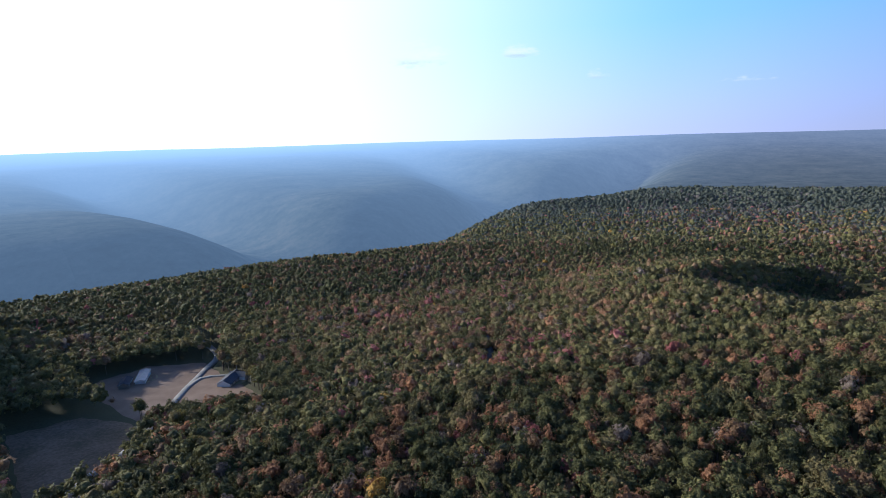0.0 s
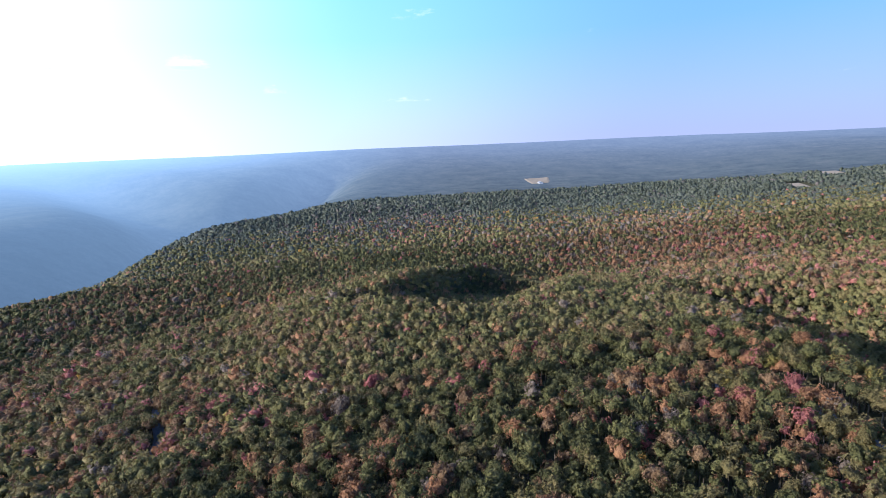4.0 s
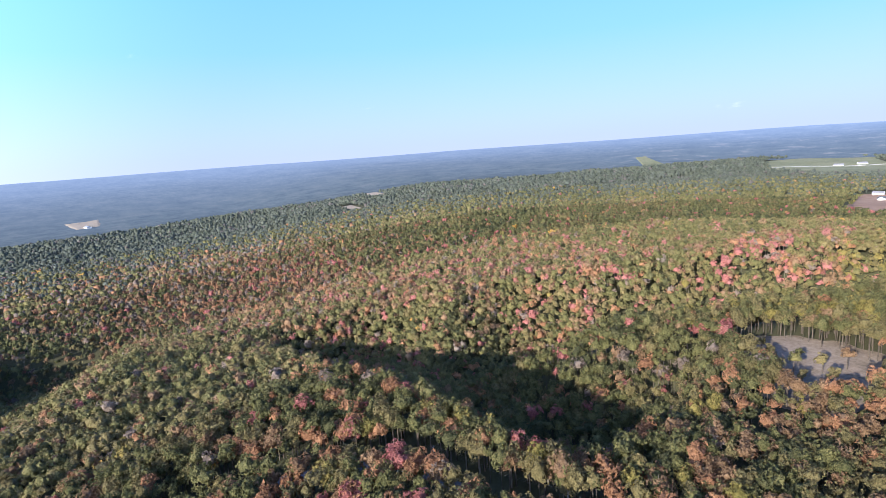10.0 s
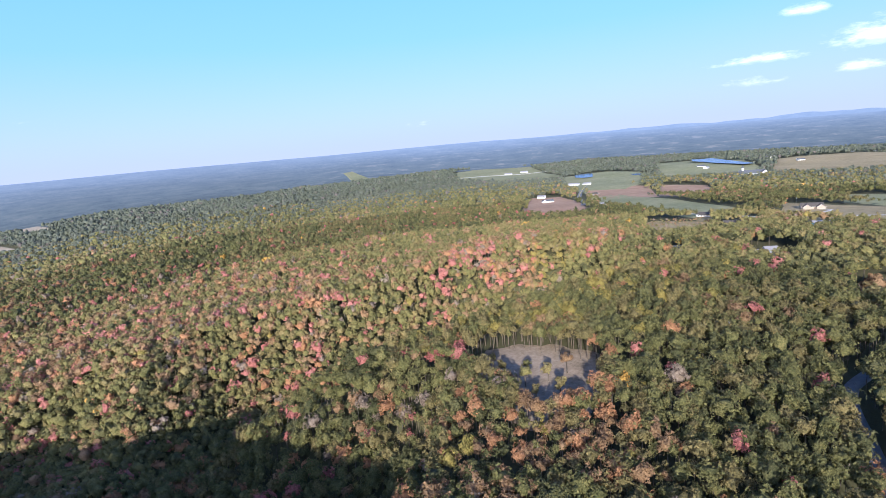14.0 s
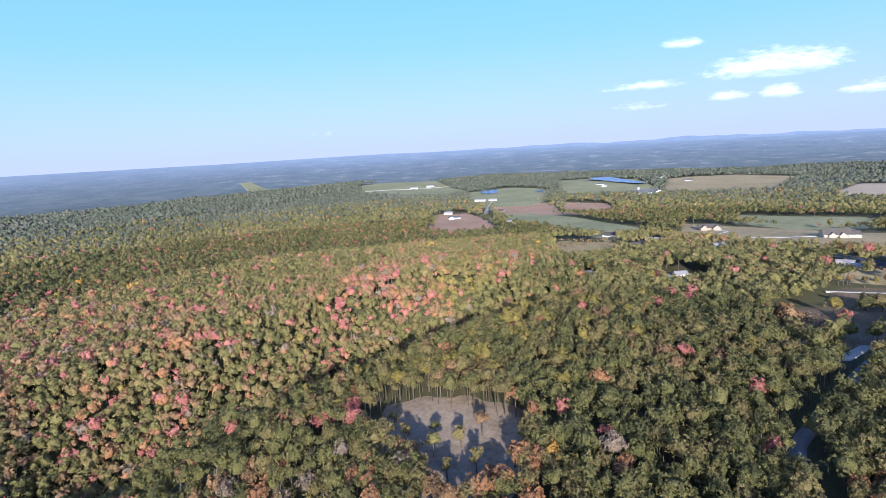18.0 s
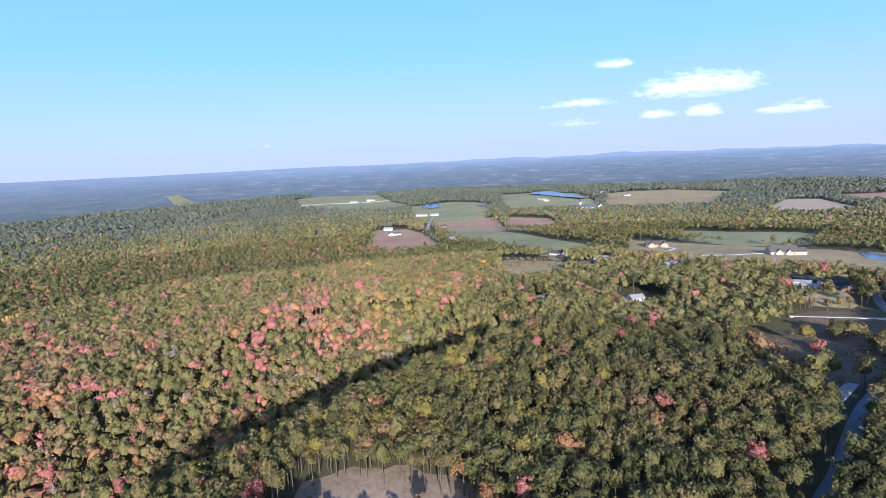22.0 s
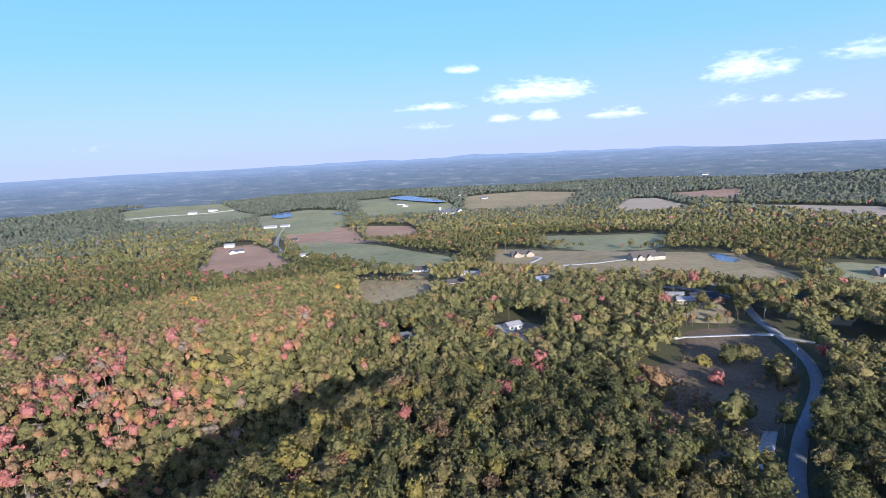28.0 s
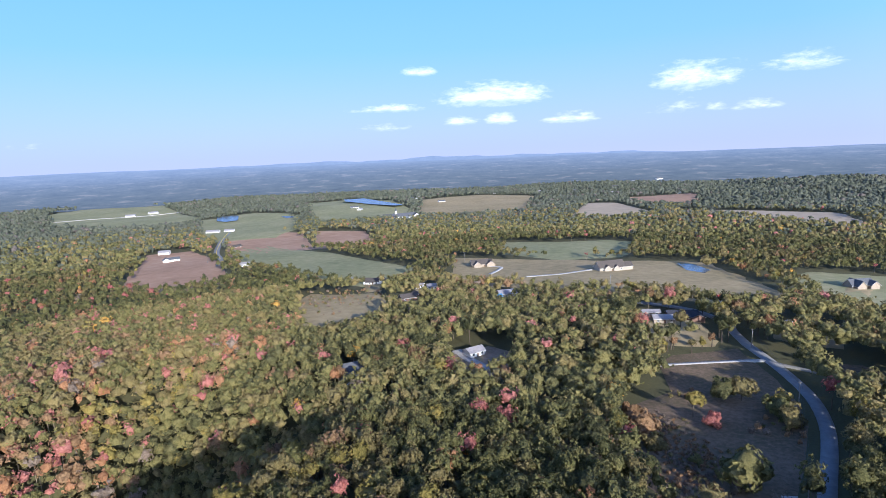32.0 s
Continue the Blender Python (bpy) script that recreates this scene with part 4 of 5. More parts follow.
def crown_shape(seed, sub, leaves, size, lumps=9, tall=1.0, shrink=0.9, rough=0.05, dome=False):
    """A crown about one unit in radius: billows of foliage round a heart, with loose folded leaf clumps standing out."""
    rng = np.random.RandomState(seed)
    dirs = rng.normal(size=(lumps, 3))
    dirs[:, 2] = np.abs(dirs[:, 2]) * 0.9 - 0.25
    dirs /= np.linalg.norm(dirs, axis=1)[:, None]
    mid = dirs * rng.uniform(0.40, 0.82, (lumps, 1))
    ball = rng.uniform(0.25, 0.42, lumps)

    def radius(d):
        b = d @ mid.T
        inner = b * b - (mid ** 2).sum(1) + ball ** 2
        return np.maximum(np.where(inner > 0, b + np.sqrt(np.maximum(inner, 0)), 0.0).max(1), 0.46)

    def settle(p):
        p[:, 2] = np.where(p[:, 2] < 0, p[:, 2] * 0.95, p[:, 2] * tall)
        return p

    co, tris = ico(sub)
    heart = settle(co * radius(co)[:, None] * shrink * rng.uniform(1 - rough, 1 + rough, (len(co), 1)))
    if dome and sub:
        tris = tris[heart[tris][:, :, 2].max(1) > -0.05]
    vs, fs, off = [heart], [tris], len(heart)
    if leaves:
        # leaf clumps cover the outer side of every billow and face out from it
        pick = np.arange(leaves) % lumps
        d = rng.normal(size=(leaves, 3)) + dirs[pick] * 1.1
        d[:, 2] += 0.45
        d /= np.linalg.norm(d, axis=1)[:, None]
        c = settle(mid[pick] + d * (ball[pick] * rng.uniform(0.88, 1.14, leaves))[:, None])
        nrm = d + rng.normal(size=(leaves, 3)) * 0.3
        nrm /= np.linalg.norm(nrm, axis=1)[:, None]
        u = np.cross(nrm, rng.normal(size=(leaves, 3)))
        u /= np.linalg.norm(u, axis=1)[:, None]
        v = np.cross(nrm, u)
        s = size * rng.uniform(0.55, 1.45, (leaves, 1))
        tri = np.stack([c - u * s * 0.9 - v * s * 0.5 - nrm * s * 0.25, c + u * s * 0.9 - v * s * 0.5 - nrm * s * 0.25, c + v * s + nrm * s * 0.2], 1)
        vs.append(tri.reshape(-1, 3))
        fs.append(off + np.arange(3 * leaves).reshape(-1, 3))
    co = np.concatenate(vs)
    return co / np.percentile(np.hypot(co[:, 0], co[:, 1]), 92), np.concatenate(fs)


CROWNS_FINE = [crown_shape(s, 1, 420, 0.105, 20, tall=1.15, shrink=0.84, rough=0.07) for s in range(10, 16)]
CROWNS_NEAR = [crown_shape(s, 1, 190, 0.125, 16, tall=1.2, shrink=0.84, rough=0.08, dome=True) for s in range(20, 36)]
CROWNS_MID = [crown_shape(s, 1, 38, 0.19, 11, tall=1.3, shrink=0.90, rough=0.12, dome=True) for s in range(30, 44)]
CROWNS_HILL = [crown_shape(s, 0, 16, 0.29, 8, tall=1.25, shrink=1.05, rough=0.18) for s in range(40, 52)]
CROWNS_RISE = [crown_shape(s, 0, 5, 0.38, 7, tall=1.2, shrink=1.2, rough=0.2) for s in range(60, 72)]
CROWNS_FAR = [crown_shape(s, 0, 2, 0.5, 6, tall=1.1, shrink=1.3, rough=0.25) for s in range(70, 82)]

# stands where the autumn colour has turned: x, y, reach, share of turned trees, kind
STANDS = [(-90, -590, 45, 0.5, RED), (-60, -440, 40, 0.25, RED), (-910, -630, 130, 0.5, RED), (-300, -740, 110, 0.35, RUSSET), (-84, -216, 26, 0.35, ORANGE),
          (-420, 80, 60, 0.25, RED), (-300, 0, 60, 0.28, RED), (-400, -95, 80, 0.38, RED), (-545, -155, 110, 0.5, RUSSET), (-745, -205, 130, 0.5, THIN), (-588, -140, 90, 0.4, RED),
          (-787, -198, 120, 0.4, RUSSET), (-255, 70, 36, 0.32, RED), (-285, 125, 26, 0.3, RED), (-380, 90, 40, 0.22, RED), (-200, 212, 17, 0.62, RED), (-180, 182, 20, 0.55, RED),
          (-190, 145, 16, 0.5, RED), (-172, 230, 16, 0.55, RED), (-152, 205, 12, 0.6, RED), (-130, 268, 12, 0.6, ORANGE), (-108, 268, 9, 0.6, RED), (-142, 234, 18, 0.6, YGREEN),
          (-118, -18, 24, 0.3, RED), (-32, -40, 26, 0.35, ORANGE), (-30, -70, 35, 0.25, RUSSET), (-60, -110, 40, 0.3, YGREEN), (-100, -150, 60, 0.2, ORANGE), (-40, -175, 40, 0.2, RED),
          (-60, 125, 40, 0.4, YGREEN), (-90, 70, 40, 0.3, YGREEN), (-300, 300, 160, 0.08, RED), (200, -330, 120, 0.15, ORANGE), (60, -400, 80, 0.12, ORANGE), (-60, -330, 100, 0.12, ORANGE),
          (-250, -520, 150, 0.22, RUSSET)]


def inside(x, y, edge):
    hit = np.zeros(x.shape, bool)
    k = len(edge)
    for i in range(k):
        (ax, ay), (bx, by) = edge[i], edge[(i + 1) % k]
        if ay == by:
            continue
        hit ^= ((ay > y) != (by > y)) & (x < (bx - ax) * (y - ay) / (by - ay) + ax)
    return hit


def clear_of_trees(x, y):
    """Fields and roads are open, far fields with their near margins pulled towards the camera."""
    ok = np.ones(x.shape, bool)
    for edge in FIELDS:
        lo, hi = edge.min(0) - 2, edge.max(0) + 2
        idx = np.where((x > lo[0]) & (x < hi[0]) & (y > lo[1]) & (y < hi[1]) & ok)[0]
        if len(idx):
            stray = min(9.0, 0.05 * np.ptp(edge, axis=0).max()) if edge[:, 1].mean() > 300 else 1.0
            ok[idx] &= ~inside(x[idx] + stray * np.sin(x[idx] * 1.7 + y[idx] * 0.9), y[idx] + stray * np.sin(x[idx] * 0.8 - y[idx] * 1.9), edge)
    for line, half in ROADS:
        lo, hi = line.min(0) - half, line.max(0) + half
        idx = np.where((x > lo[0]) & (x < hi[0]) & (y > lo[1]) & (y < hi[1]) & ok)[0]
        if len(idx):
            d = np.full(len(idx), 1e9)
            for i in range(0, len(line)):
                d = np.minimum(d, np.hypot(x[idx] - line[i, 0], y[idx] - line[i, 1]))
            ok[idx] &= d > half
    return ok


def species(x, y, rng):
    """The colour that each tree has turned to."""
    n = len(x)
    patch = rolling(x, y, 9.0, 7.0) * 0.45 + rolling(x, y, 31.0, 4.0) * 0.4 + rolling(x, y, 110.0, 2.0) * 0.3
    r = np.clip(0.5 + patch * 0.62, 0, 1) * 0.66 + rng.rand(n) * 0.34
    out = np.select([r < 0.32, r < 0.57, r < 0.77, r < 0.79, r < 0.88, r < 0.905], [DEEP, GREEN, OLIVE, YGREEN, RUSSET, THIN], OLIVE)
    odd = rng.rand(n)
    out = np.select([odd < 0.011, odd < 0.020, odd < 0.022], [RED, ORANGE, YELLOW], out)
    for cx, cy, reach, share, kind in STANDS:
        near = np.exp(-((x - cx) ** 2 + (y - cy) ** 2) / (2 * reach * reach)) * share
        near = near * np.clip(1.0 + 1.4 * rolling(x, y, 13.0, cx * 0.01), 0.1, 2.0)
        hit = rng.rand(n) < near
        mixed = np.where(rng.rand(n) < (0.45 if kind != RED or -240 < cx < -170 else 0.22), kind, np.where(rng.rand(n) < 0.55, RUSSET if kind in (RED, ORANGE, RUSSET) else OLIVE, np.where(rng.rand(n) < 0.3, THIN, ORANGE) if kind != YGREEN else GREEN))
        out = np.where(hit, mixed, out)
    return out


def scatter(spacing, lo, hi, rng):
    gx, gy = np.arange(lo[0], hi[0], spacing), np.arange(lo[1], hi[1], spacing * 0.87)
    x, y = np.meshgrid(gx, gy)
    x = x + (np.arange(len(gy)) % 2)[:, None] * spacing / 2
    x, y = x.ravel(), y.ravel()
    return x + rng.uniform(-0.52, 0.52, len(x)) * spacing, y + rng.uniform(-0.52, 0.52, len(y)) * spacing


PATH_LINE = [(186, -226), (140, -241), (98, -235), (50, -203), (24, -154), (8, -100), (0, 0)]


def west_side(x, y):
    """The land that the flight looks over, as against the back of the ridge."""
    return x < np.interp(y, [-800, -360, -300, -250, -140, -60, 0, 100, 200, 300, 480], [215, 215, 145, 65, 20, 65, 135, 140, 235, 325, 500])


def in_view(x, y, reach):
    """The sector of the plan that the flight looks over."""
    az = np.degrees(np.arctan2(-(x - 60), y + 120))
    az2 = np.degrees(np.arctan2(-(x - 186), y + 226)) % 360
    ahead = (az > -52) & (az < 150)
    south = (az2 > 80) & (az2 < 188)
    return (ahead | south) & (np.hypot(x, y) < reach)


def forest(name, shapes, x, y, kinds, rng, reach, rise, trunks, label, mats=LEAVES):
    """Many trees joined into one piece of woodland."""
    n = len(x)
    z = ground_height(x, y)
    big = rng.rand(n) ** 1.5
    r = reach[0] + (reach[1] - reach[0]) * big
    top = rise[0] + (rise[1] - rise[0]) * np.clip(0.6 * big + 0.5 * rng.rand(n), 0, 1)
    low = np.maximum(smooth(280, 360, y) * (np.abs(x + 50) < 900), 1.4 * np.exp(-((x + 34) ** 2 + (y + 42) ** 2) / 900.0))
    top, r = top * (1 - 0.26 * low), r * (1 - 0.14 * low)
    turn = rng.uniform(0, 6.283, n)
    pick = rng.randint(0, len(shapes), n)
    vs, fs, ms, off = [], [], [], 0
    for s, (co, tris) in enumerate(shapes):
        idx = np.where(pick == s)[0]
        if not len(idx):
            continue
        c, sn = np.cos(turn[idx])[:, None], np.sin(turn[idx])[:, None]
        rr = r[idx][:, None]
        tall = (rr * rng.uniform(0.85, 1.25, (len(idx), 1)))
        px = (co[:, 0] * c - co[:, 1] * sn) * rr + x[idx][:, None]
        py = (co[:, 0] * sn + co[:, 1] * c) * rr + y[idx][:, None]
        pz = co[:, 2] * tall + (z[idx] + top[idx])[:, None] - tall * 1.05
        vs.append(np.stack([px, py, pz], -1).reshape(-1, 3))
        fs.append((tris[None] + (off + np.arange(len(idx)) * len(co))[:, None, None]).reshape(-1, 3))
        ms.append(np.repeat(kinds[idx], len(tris)))
        off += len(idx) * len(co)
    bare = np.isin(kinds, (THIN, RED, RUSSET)) & (rng.rand(n) < 0.6)
    stem = np.where(bare | bool(trunks == "all"))[0] if trunks else np.zeros(0, int)
    if len(stem):
        ring = np.array([(math.cos(q), math.sin(q)) for q in (0, 2.1, 4.2)])
        w = rng.uniform(0.14, 0.26, n)[stem]
        sx, sy, sz, tip = x[stem], y[stem], z[stem], z[stem] + top[stem] - np.where(bare[stem], 0.4, 0.9) * r[stem]
        q6 = np.stack([np.c_[sx + w * q[0], sy + w * q[1], sz - 0.3] for q in ring] + [np.c_[sx + w * q[0] * 0.5, sy + w * q[1] * 0.5, tip] for q in ring], 1)
        vs.append(q6.reshape(-1, 3))
        t = np.array([(0, 1, 4), (0, 4, 3), (1, 2, 5), (1, 5, 4), (2, 0, 3), (2, 3, 5)])
        fs.append((t[None] + (off + 6 * np.arange(len(stem)))[:, None, None]).reshape(-1, 3))
        ms.append(np.repeat(np.where(bare[stem], len(mats) + 1, len(mats)), 6))
    ob = new(name, mesh_of(name, np.concatenate(vs), np.concatenate(fs), mats + [BARK, PALE_BARK], np.concatenate(ms)))
    return tagged(ob, label, "forest", kind="stuff")


def single_tree(name, seed, kind, crown, label, height=14.0, reach=4.2, bark=BARK, tall=1.0, bare=False):
    """A standing tree: tapered trunk with limbs, and a crown of leaf clumps."""
    rng = random.Random(seed)
    root = new(name)
    tagged(root, label, "tree", group=name + " stand")
    bm = bmesh.new()
    base = height - reach * 1.75
    rings = []
    for px, py, pz, r in ((0, 0, -0.6, 0.36), (0.03, 0, 0.6, 0.27), (0.1, 0.05, base, 0.2), (0.25, -0.1, height - reach * 0.5, 0.06)):
        rings.append([bm.verts.new((px + r * math.cos(0.8976 * i), py + r * math.sin(0.8976 * i), pz)) for i in range(7)])
    for lo, hi in zip(rings, rings[1:]):
        for i in range(7):
            bm.faces.new((lo[i], lo[(i + 1) % 7], hi[(i + 1) % 7], hi[i]))
    bm.faces.new(rings[-1])
    trunk = part("trunk", bm, bark, root)
    for i in range(9 if bare else 2):
        a = i * 2.4 + rng.uniform(-0.3, 0.3)
        low = base + rng.uniform(-0.1, 0.7) * reach * 0.9
        out = reach * rng.uniform(0.5, 0.85)
        bm = bmesh.new()
        cyl(bm, (0.12, 0, low), (math.cos(a) * out, math.sin(a) * out, min(height - 0.5, low + reach * rng.uniform(0.4, 0.8))), 0.10, 0.03, 5)
        part("limb", bm, bark, trunk if bare else root)
    co, tris = crown
    co = co * (reach, reach, reach * 1.05 * tall)
    co[:, 2] += height - reach * 1.1 * tall
    ob = new("crown", mesh_of("crown", co, tris, [LEAVES[kind]]))
    ob.parent = root
    return root


KIND_NAMES = {GREEN: ("oak", "green-leaved oak with a rounded dense crown"), DEEP: ("hickory", "dark green tree with a dense rounded crown"), OLIVE: ("beech", "olive-green tree turning in autumn"),
              YGREEN: ("poplar", "yellow-green tree turning in autumn"), YELLOW: ("yellow_maple", "bright yellow autumn tree with a rounded crown"), ORANGE: ("orange_maple", "orange autumn tree with a rounded crown"),
              RED: ("red_maple", "bright red autumn maple with a rounded crown"), RUSSET: ("russet_oak", "brown-russet autumn oak with a rounded crown"), THIN: ("ash", "thinning greyish tree that has shed most leaves")}


HAZED_KINDS = np.array([0, 1, 2, 2, 3, 3, 3, 3, 2])


def plant_forest():
    rng = np.random.RandomState(5)
    # near woods, about five metres from stem to stem
    x, y = scatter(4.6, (-620, -760), (500, 640), rng)
    # steep ravine sides hold more stems for their plan
    sx, sy = scatter(5.6, (-340, -150), (-10, 320), rng)
    side = to_line(sx, sy, RAVINES[0][0])[0]
    steep = (side > 15) & (side < 190)
    x, y = np.r_[x, sx[steep]], np.r_[y, sy[steep]]
    dist = np.abs(to_line(x, y, PATH_LINE)[0])
    keep = (dist < 470) & in_view(x, y, 900) & west_side(x, y)
    x, y = x[keep], y[keep]
    ok = clear_of_trees(x, y)
    x, y = x[ok], y[ok]
    dist = np.abs(to_line(x, y, PATH_LINE)[0])
    kinds = species(x, y, rng)
    # trees picked out singly: round the cut clearing, along the curving road and round the nearest houses
    spots = [(-62, 18, 48), (58, 25, 34), (110, 165, 62), (10, 262, 34), (-60, 100, 30), (-45, 238, 26), (-90, -150, 42), (135, 300, 40), (60, -545, 60), (-70, -455, 30)]
    single = np.zeros(len(x), bool)
    for cx, cy, reach in spots:
        single |= np.hypot(x - cx, y - cy) < reach
    protos, count = {}, {}
    for i in np.where(single)[0]:
        k = int(kinds[i])
        if count.get(k, 0) >= 190:
            single[i] = False
            continue
        v = count.get(k, 0) % 2
        m = pose(x[i], y[i], gz(x[i], y[i]), 0, 0, rng.uniform(0, 360)) @ Matrix.Diagonal((*(rng.uniform(0.8, 1.2),) * 2, rng.uniform(0.85, 1.12), 1))
        if (k, v) not in protos:
            nm, label = KIND_NAMES[k]
            t = single_tree(nm, k * 7 + v, k, CROWNS_FINE[(k + 3 * v) % 6], label, 14.0, 3.7, PALE_BARK if k in (OLIVE, THIN) else BARK)
            t.matrix_world = m
            protos[(k, v)] = t
        else:
            p = protos[(k, v)]
            s = p.scale.copy()
            p.scale = (1, 1, 1)
            copy_thing(p, m)
            p.scale = s
        count[k] = count.get(k, 0) + 1
    a = ~single & (dist < 205)
    forest("near_woods", CROWNS_NEAR, x[a], y[a], kinds[a], rng, (2.0, 4.7), (9.5, 17.5), "all", "mixed autumn hardwood forest, mostly green with red and orange crowns")
    b = ~single & (dist >= 205)
    forest("slope_woods", CROWNS_MID, x[b], y[b], kinds[b], rng, (2.3, 4.7), (10.0, 16.5), "bare", "mixed autumn hardwood forest on the slopes")
    # the woods on the far side of the ridge
    ex, ey = scatter(7.0, (-60, -480), (560, 420), rng)
    east = ~west_side(ex, ey) & (np.hypot(ex - 150, ey) < 480)
    ex, ey = ex[east], ey[east]
    ok = clear_of_trees(ex, ey)
    ex, ey = ex[ok], ey[ok]
    forest("east_woods", CROWNS_FAR, ex, ey, species(ex, ey, rng), rng, (3.2, 5.2), (10.0, 15.5), "", "mixed autumn hardwood forest east of the road")
    # middle distance, in two belts
    for name, shapes, gap, lo, hi, reach in (("hill_woods", CROWNS_HILL, 5.7, 468, 760, (2.2, 4.6)), ("rise_woods", CROWNS_RISE, 7.0, 758, 1150, (3.0, 5.6))):
        x, y = scatter(gap, (-1350, -1350), (900, 1350), rng)
        dist = np.abs(to_line(x, y, PATH_LINE)[0])
        keep = (dist >= lo) & (dist < hi) & in_view(x, y, 1500) & ~in_distance(x, y)
        x, y = x[keep], y[keep]
        ok = clear_of_trees(x, y)
        x, y = x[ok], y[ok]
        kinds = species(x, y, rng)
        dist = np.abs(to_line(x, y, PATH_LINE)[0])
        # with distance more trees take the leaf colours that hold painted haze
        hazed = rng.rand(len(x)) < smooth(700, 1300, dist)
        kinds = np.where(hazed, 9 + HAZED_KINDS[kinds], kinds)
        forest(name, shapes, x, y, kinds, rng, reach, (9.5, 16.5), "bare" if name == "hill_woods" else "", "wide autumn forest over rolling hills", LEAVES + HAZED_LEAVES)
    # far woods, all in the haze-tinted leaf colours
    x, y = scatter(9.6, (-2000, -2000), (1900, 2000), rng)
    dist = np.abs(to_line(x, y, PATH_LINE)[0])
    keep = (dist >= 1148) & in_view(x, y, 2800) & ~in_distance(x, y)
    x, y = x[keep], y[keep]
    ok = clear_of_trees(x, y)
    x, y = x[ok], y[ok]
    far_kind = HAZED_KINDS[species(x, y, rng)]
    forest("far_woods", CROWNS_FAR, x, y, far_kind, rng, (4.0, 7.0), (9.0, 17.0), "", "far woods over low hills, haze painted into their leaves", HAZED_LEAVES)

    # brambles and weeds on the neglected side of the lawn
    bx, by = scatter(1.7, (50, 140), (112, 220), rng)
    weedy = (np.hypot(bx - 72, by - 195) < 20 * rng.uniform(0.3, 1.0, len(bx))) | (np.hypot(bx - 80, by - 172) < 15 * rng.uniform(0.3, 1.0, len(bx))) | (np.hypot(bx - 72, by - 158) < 11 * rng.uniform(0.3, 1.0, len(bx)))
    bx, by = bx[weedy], by[weedy]
    forest("brambles", CROWNS_HILL, bx, by, np.array([RUSSET, THIN, RUSSET, OLIVE])[rng.randint(0, 4, len(bx))], rng, (0.6, 1.3), (0.9, 1.9), "", "low dry reddish-brown brambles on rough lawn")
    # low scrub on the rough ground and along the field margins
    sx, sy = scatter(4.2, (-135, 120), (200, 480), rng)
    rough = np.zeros(len(sx), bool)
    for (cx, cy, reach) in ((-85, 420, 48), (76, 160, 20), (120, 185, 16), (100, 215, 14), (175, 222, 16), (66, 190, 12)):
        rough |= np.hypot(sx - cx, sy - cy) < reach * rng.uniform(0.5, 1.0, len(sx))
    rough &= (rng.rand(len(sx)) < 0.5)
    for line, half in ROADS:
        for q in line[::2]:
            rough &= np.hypot(sx - q[0], sy - q[1]) > half + 1
    sx, sy = sx[rough], sy[rough]
    forest("scrub", CROWNS_MID, sx, sy, np.array([OLIVE, RUSSET, RUSSET, GREEN, THIN])[rng.randint(0, 5, len(sx))], rng, (0.9, 2.2), (1.4, 3.4), "", "low russet and olive scrub on rough ground")


plant_forest()


def lawn_tree(name, x, y, height, reach, kind, label, seed=1, bare=False, bark=BARK):
    co, tris = crown_shape(seed + 60, 2, 260 if not bare else 60, 0.13 if not bare else 0.08, 11, shrink=0.86 if not bare else 0.3)
    t = single_tree(name, seed, kind, (co, tris), label, height, reach, bark, bare=bare)
    t.matrix_world = pose(x, y, gz(x, y) + 0.2, 0, 0, seed * 40)
    return t


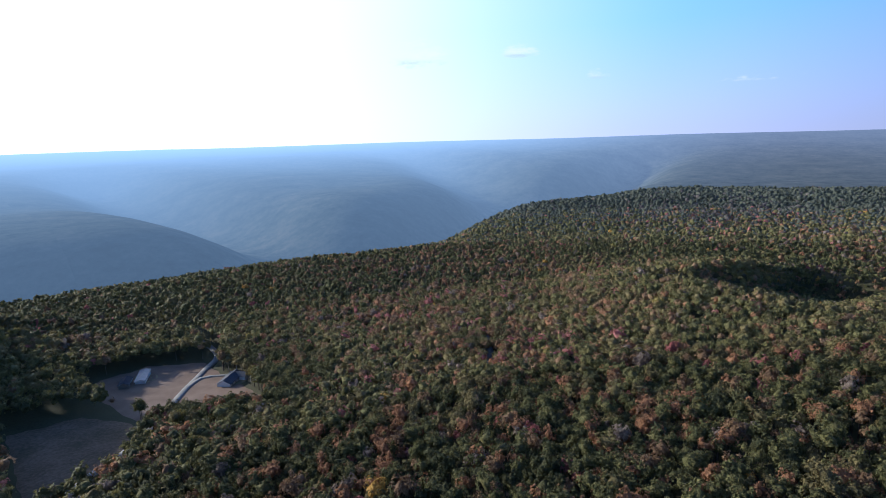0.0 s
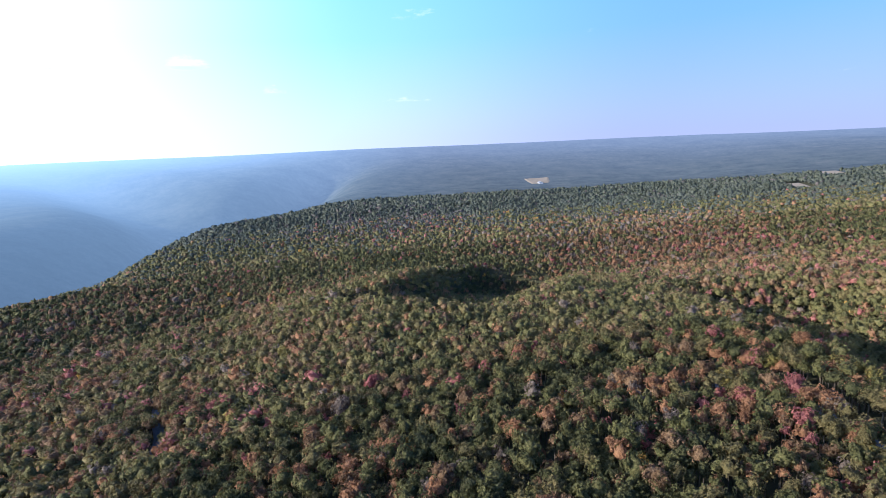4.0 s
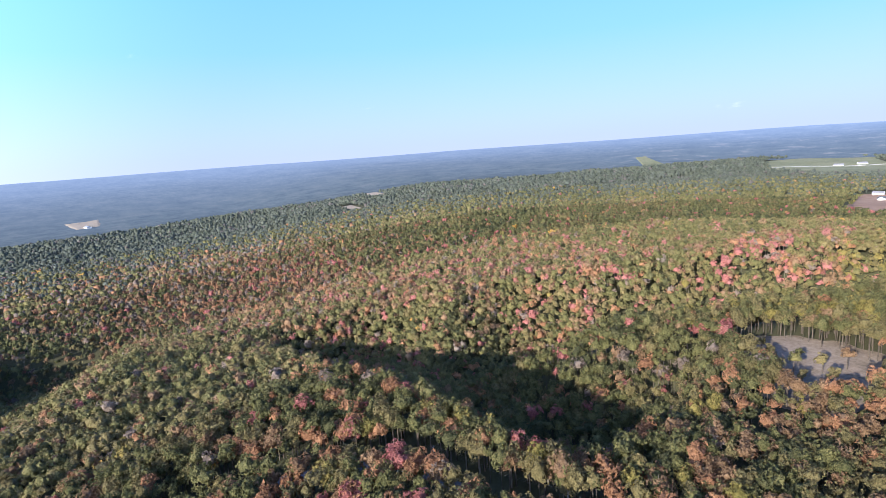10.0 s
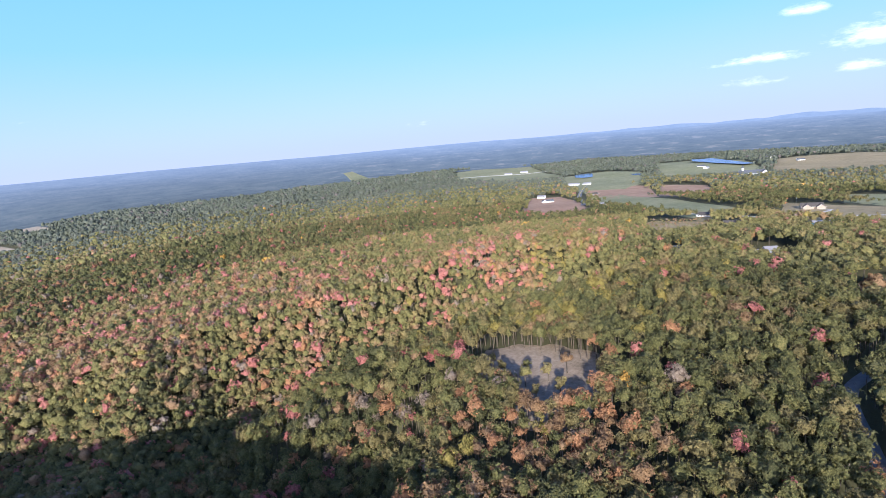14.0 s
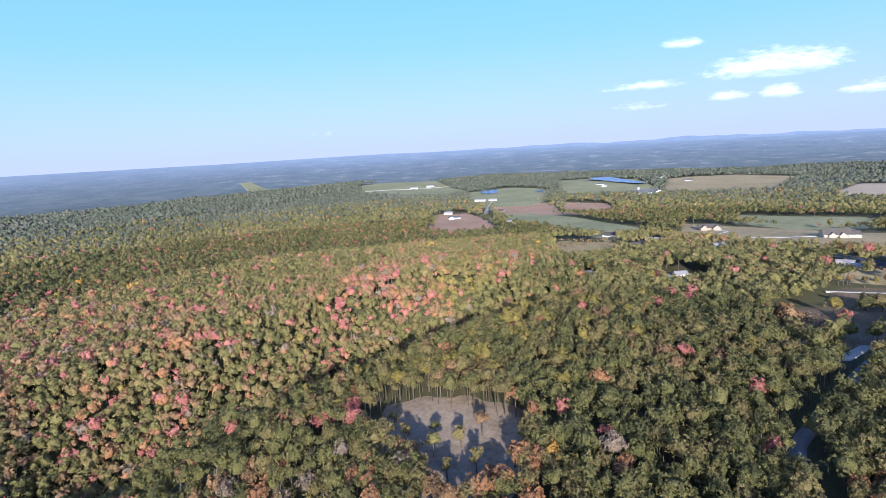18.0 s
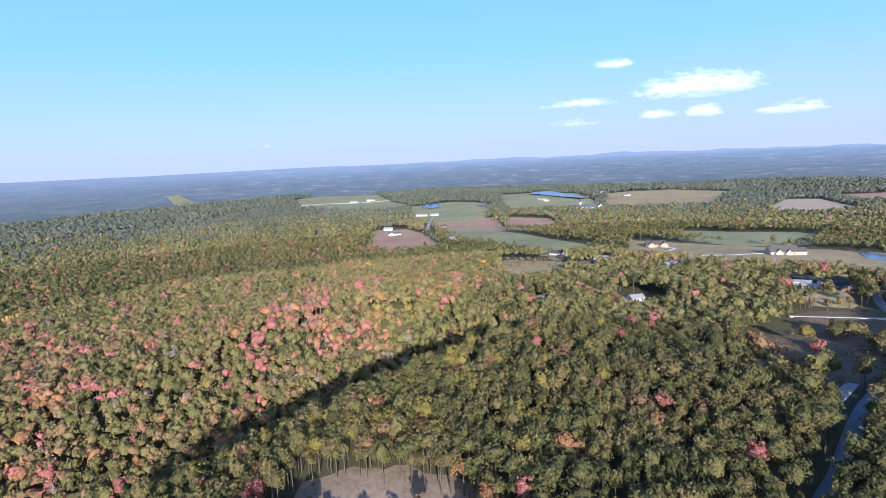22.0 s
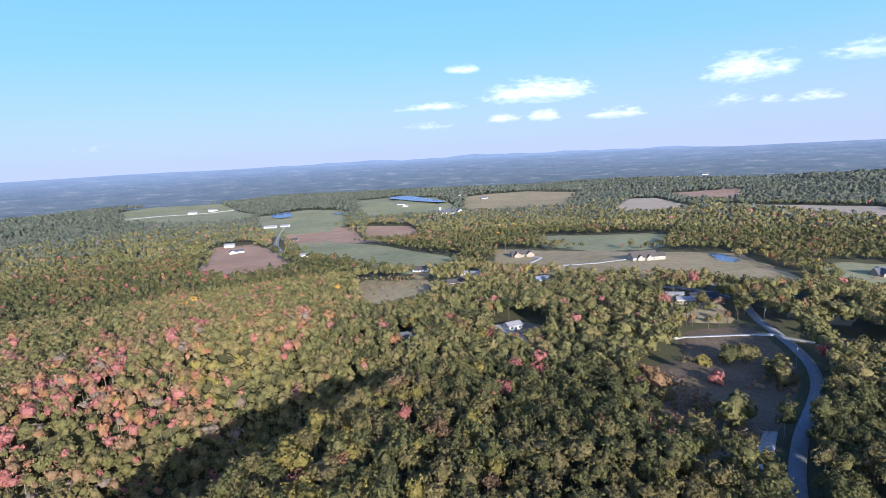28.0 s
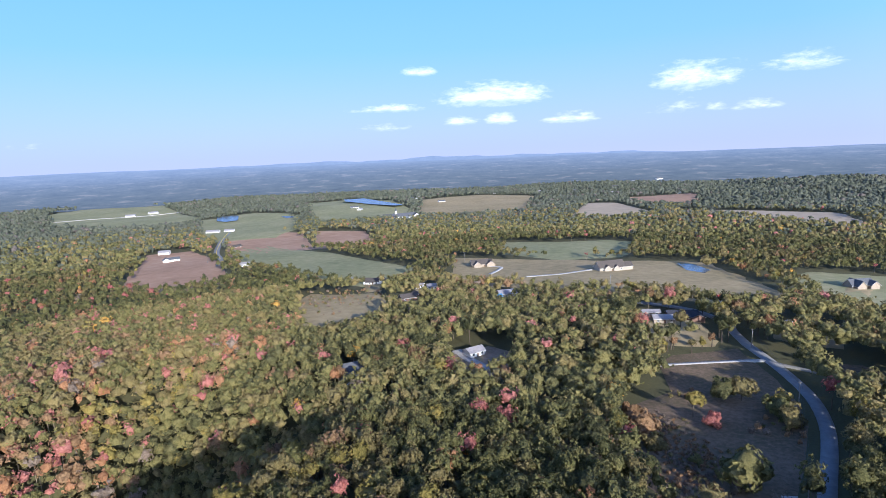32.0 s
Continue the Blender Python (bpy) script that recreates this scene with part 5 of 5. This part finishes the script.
def plant_lawns():
    lawn_tree("lawn_oak", 86, 152, 15.5, 8.2, GREEN, "large spreading green oak on a brown lawn", 1)
    lawn_tree("bare_tree", 90, 139, 7.5, 3.4, THIN, "small grey tree with bare spreading twigs by the road", 2, True, PALE_BARK)
    lawn_tree("red_shrub_tree", 98, 193, 6.0, 3.9, RED, "small bright red tree on the brown lawn", 3)
    lawn_tree("young_tree", 94, 201, 11.0, 3.8, YGREEN, "slender pale green young tree on the lawn", 4)
    lawn_tree("lawn_tree", 111, 212, 10.5, 5.6, DEEP, "dark green rounded tree on the lawn", 5)
    lawn_tree("lawn_tree", 118, 211, 11.0, 5.4, OLIVE, "olive-green rounded tree on the lawn", 6)
    lawn_tree("lawn_tree", 122, 193, 10.0, 5.6, GREEN, "green rounded tree on the lawn", 7)
    lawn_tree("lawn_tree", 121, 184, 10.5, 6.0, OLIVE, "broad olive tree beside the road", 8)
    lawn_tree("lawn_tree", 127, 200, 9.0, 4.8, YGREEN, "yellow-green rounded tree beside the road", 30)
    lawn_tree("russet_thicket", 73, 196, 7.0, 6.6, RUSSET, "low russet thicket at the wood's edge", 9)
    lawn_tree("russet_thicket", 73, 183, 6.0, 5.4, OLIVE, "low olive thicket at the wood's edge", 10)
    lawn_tree("russet_thicket", 71, 207, 6.5, 5.0, RUSSET, "low brown thicket at the wood's edge", 31)
    lawn_tree("shrub", 80, 170, 4.0, 2.8, GREEN, "small round green shrub on brown lawn", 11)
    for i, (tx, ty, th, tr) in enumerate([(131, 299, 11, 5.0), (153, 320, 10, 4.6), (161, 309, 11, 4.8), (107, 308, 11, 4.6), (113, 333, 11, 5.0)]):
        lawn_tree("house_tree", tx, ty, th, tr, (OLIVE, GREEN, DEEP)[i % 3], "shade tree standing beside a low house", 40 + i)
    for i in range(6):
        lawn_tree("yard_tree", 102 + 6.5 * i, 264 + (i % 3) * 3, 6.5 + i % 2, 2.4, (OLIVE, YGREEN, RUSSET)[i % 3], "small slender yard tree on dry grass", 12 + i)
    lawn_tree("field_tree", 234, 484, 14, 7.5, OLIVE, "large rounded tree beside the farm pond", 20)
    lawn_tree("field_tree", -283, 673, 12, 7.0, DEEP, "dark round tree beside the farm road", 21)
    lawn_tree("maple", -40, 129, 12, 4.2, RED, "bright crimson maple among green trees", 22)
    lawn_tree("maple", -48, 137, 12, 4.6, YELLOW, "golden yellow maple beside a crimson one", 23)
    lawn_tree("maple", 5, 173, 13, 4.4, YELLOW, "golden yellow maple beside a lane", 24)
    for i, (tx, ty, th, tr) in enumerate([(-72, 11, 9, 2.6), (-63, 18, 7, 2.2), (-51, 14, 9, 3.0), (-46, 23, 10, 2.8), (-81, 19, 8, 2.4), (-58, 6, 10, 2.8), (-40, 1, 10, 2.6), (-32, -6, 11, 3.0), (-48, -5, 9, 2.6), (-62, 0, 11, 3.0), (-29, 8, 9, 2.8), (-70, 1, 10, 2.6)]):
        lawn_tree("clearing_tree", tx, ty, th, tr, (OLIVE, GREEN, OLIVE, RUSSET)[i % 4], "slender olive tree still standing on cleared ground", 70 + i)
    lawn_tree("dead_tree", -60, 0, 11, 2.6, THIN, "tall dead grey tree at the clearing's edge", 25, True, PALE_BARK)


plant_lawns()


# ---------------------------------------------------------------- utility poles and wires
def utility_pole(x, y, turn, height=10.5):
    root = new("utility_pole")
    tagged(root, "weathered grey wooden utility pole with a crossarm", "utility pole", group="roadside poles")
    root.matrix_world = pose(x, y, gz(x, y), 0, 0, turn)
    bm = bmesh.new()
    cyl(bm, (0, 0, -0.5), (0, 0, height), 0.19, 0.13, 8)
    part("pole", bm, POLEWOOD, root)
    bm = bmesh.new()
    box(bm, 0, 0.14, height - 0.5, 1.5, 0.09, 0.10)
    part("crossarm", bm, POLEWOOD, root)
    for i in (-1, 0, 1):
        bm = bmesh.new()
        cyl(bm, (i * 0.65, 0.14, height - 0.46), (i * 0.65, 0.14, height - 0.3), 0.05, 0.04, 6)
        part("insulator", bm, STEEL, root)
    bm = bmesh.new()
    cyl(bm, (0.26, 0, height - 2.0), (0.26, 0, height - 1.3), 0.16, 0.16, 8)
    part("transformer", bm, STEEL, root, "grey can-shaped transformer")
    return root


def tube(bm, pts, r, n=3):
    """One unbroken thin round bar through the points."""
    rings = []
    for i, p in enumerate(pts):
        q = (pts[min(i + 1, len(pts) - 1)] - pts[max(i - 1, 0)]).to_track_quat("Z", "Y")
        rings.append([bm.verts.new(p + q @ Vector((r * math.cos(6.28319 * k / n), r * math.sin(6.28319 * k / n), 0))) for k in range(n)])
    for lo, hi in zip(rings, rings[1:]):
        for k in range(n):
            bm.faces.new((lo[k], lo[(k + 1) % n], hi[(k + 1) % n], hi[k]))


def wires(a, b, height=10.5):
    """Three sagging wires from pole to pole."""
    (ax, ay), (bx, by) = a, b
    d = Vector((bx - ax, by - ay, 0)).normalized()
    side = Vector((-d.y, d.x, 0))
    root = new("power_line")
    tagged(root, "three thin dark sagging power wires between poles", "power line", group="power lines")
    pa, pb = Vector((ax, ay, gz(ax, ay) + height - 0.32)), Vector((bx, by, gz(bx, by) + height - 0.32))
    for i in (-1, 0, 1):
        bm = bmesh.new()
        tube(bm, [pa.lerp(pb, k / 8) + side * 0.65 * i + Vector((0, 0, -k / 2 * (1 - k / 8) * (pb - pa).length * 0.025)) for k in range(9)], 0.025)
        part("wire", bm, WIRE, root)


def build_poles():
    forest_run = [(-198, -329), (-157, -253), (-106, -189), (-80, -155), (-39, -132), (21, -101)]
    road_run = [(64, 7), (51, 40), (74, 98), (99, 141), (136, 203), (152, 265), (123, 402)]
    for run in (forest_run, road_run):
        for i, p in enumerate(run):
            q = run[min(i + 1, len(run) - 1)] if i + 1 < len(run) else run[i - 1]
            utility_pole(*p, math.degrees(math.atan2(q[1] - p[1], q[0] - p[0])) - 90)
        for p, q in zip(run, run[1:]):
            wires(p, q)
    for p in [(21, 552), (-226, 568), (-286, 665), (-250, 615)]:
        utility_pole(*p, 30)


build_poles()
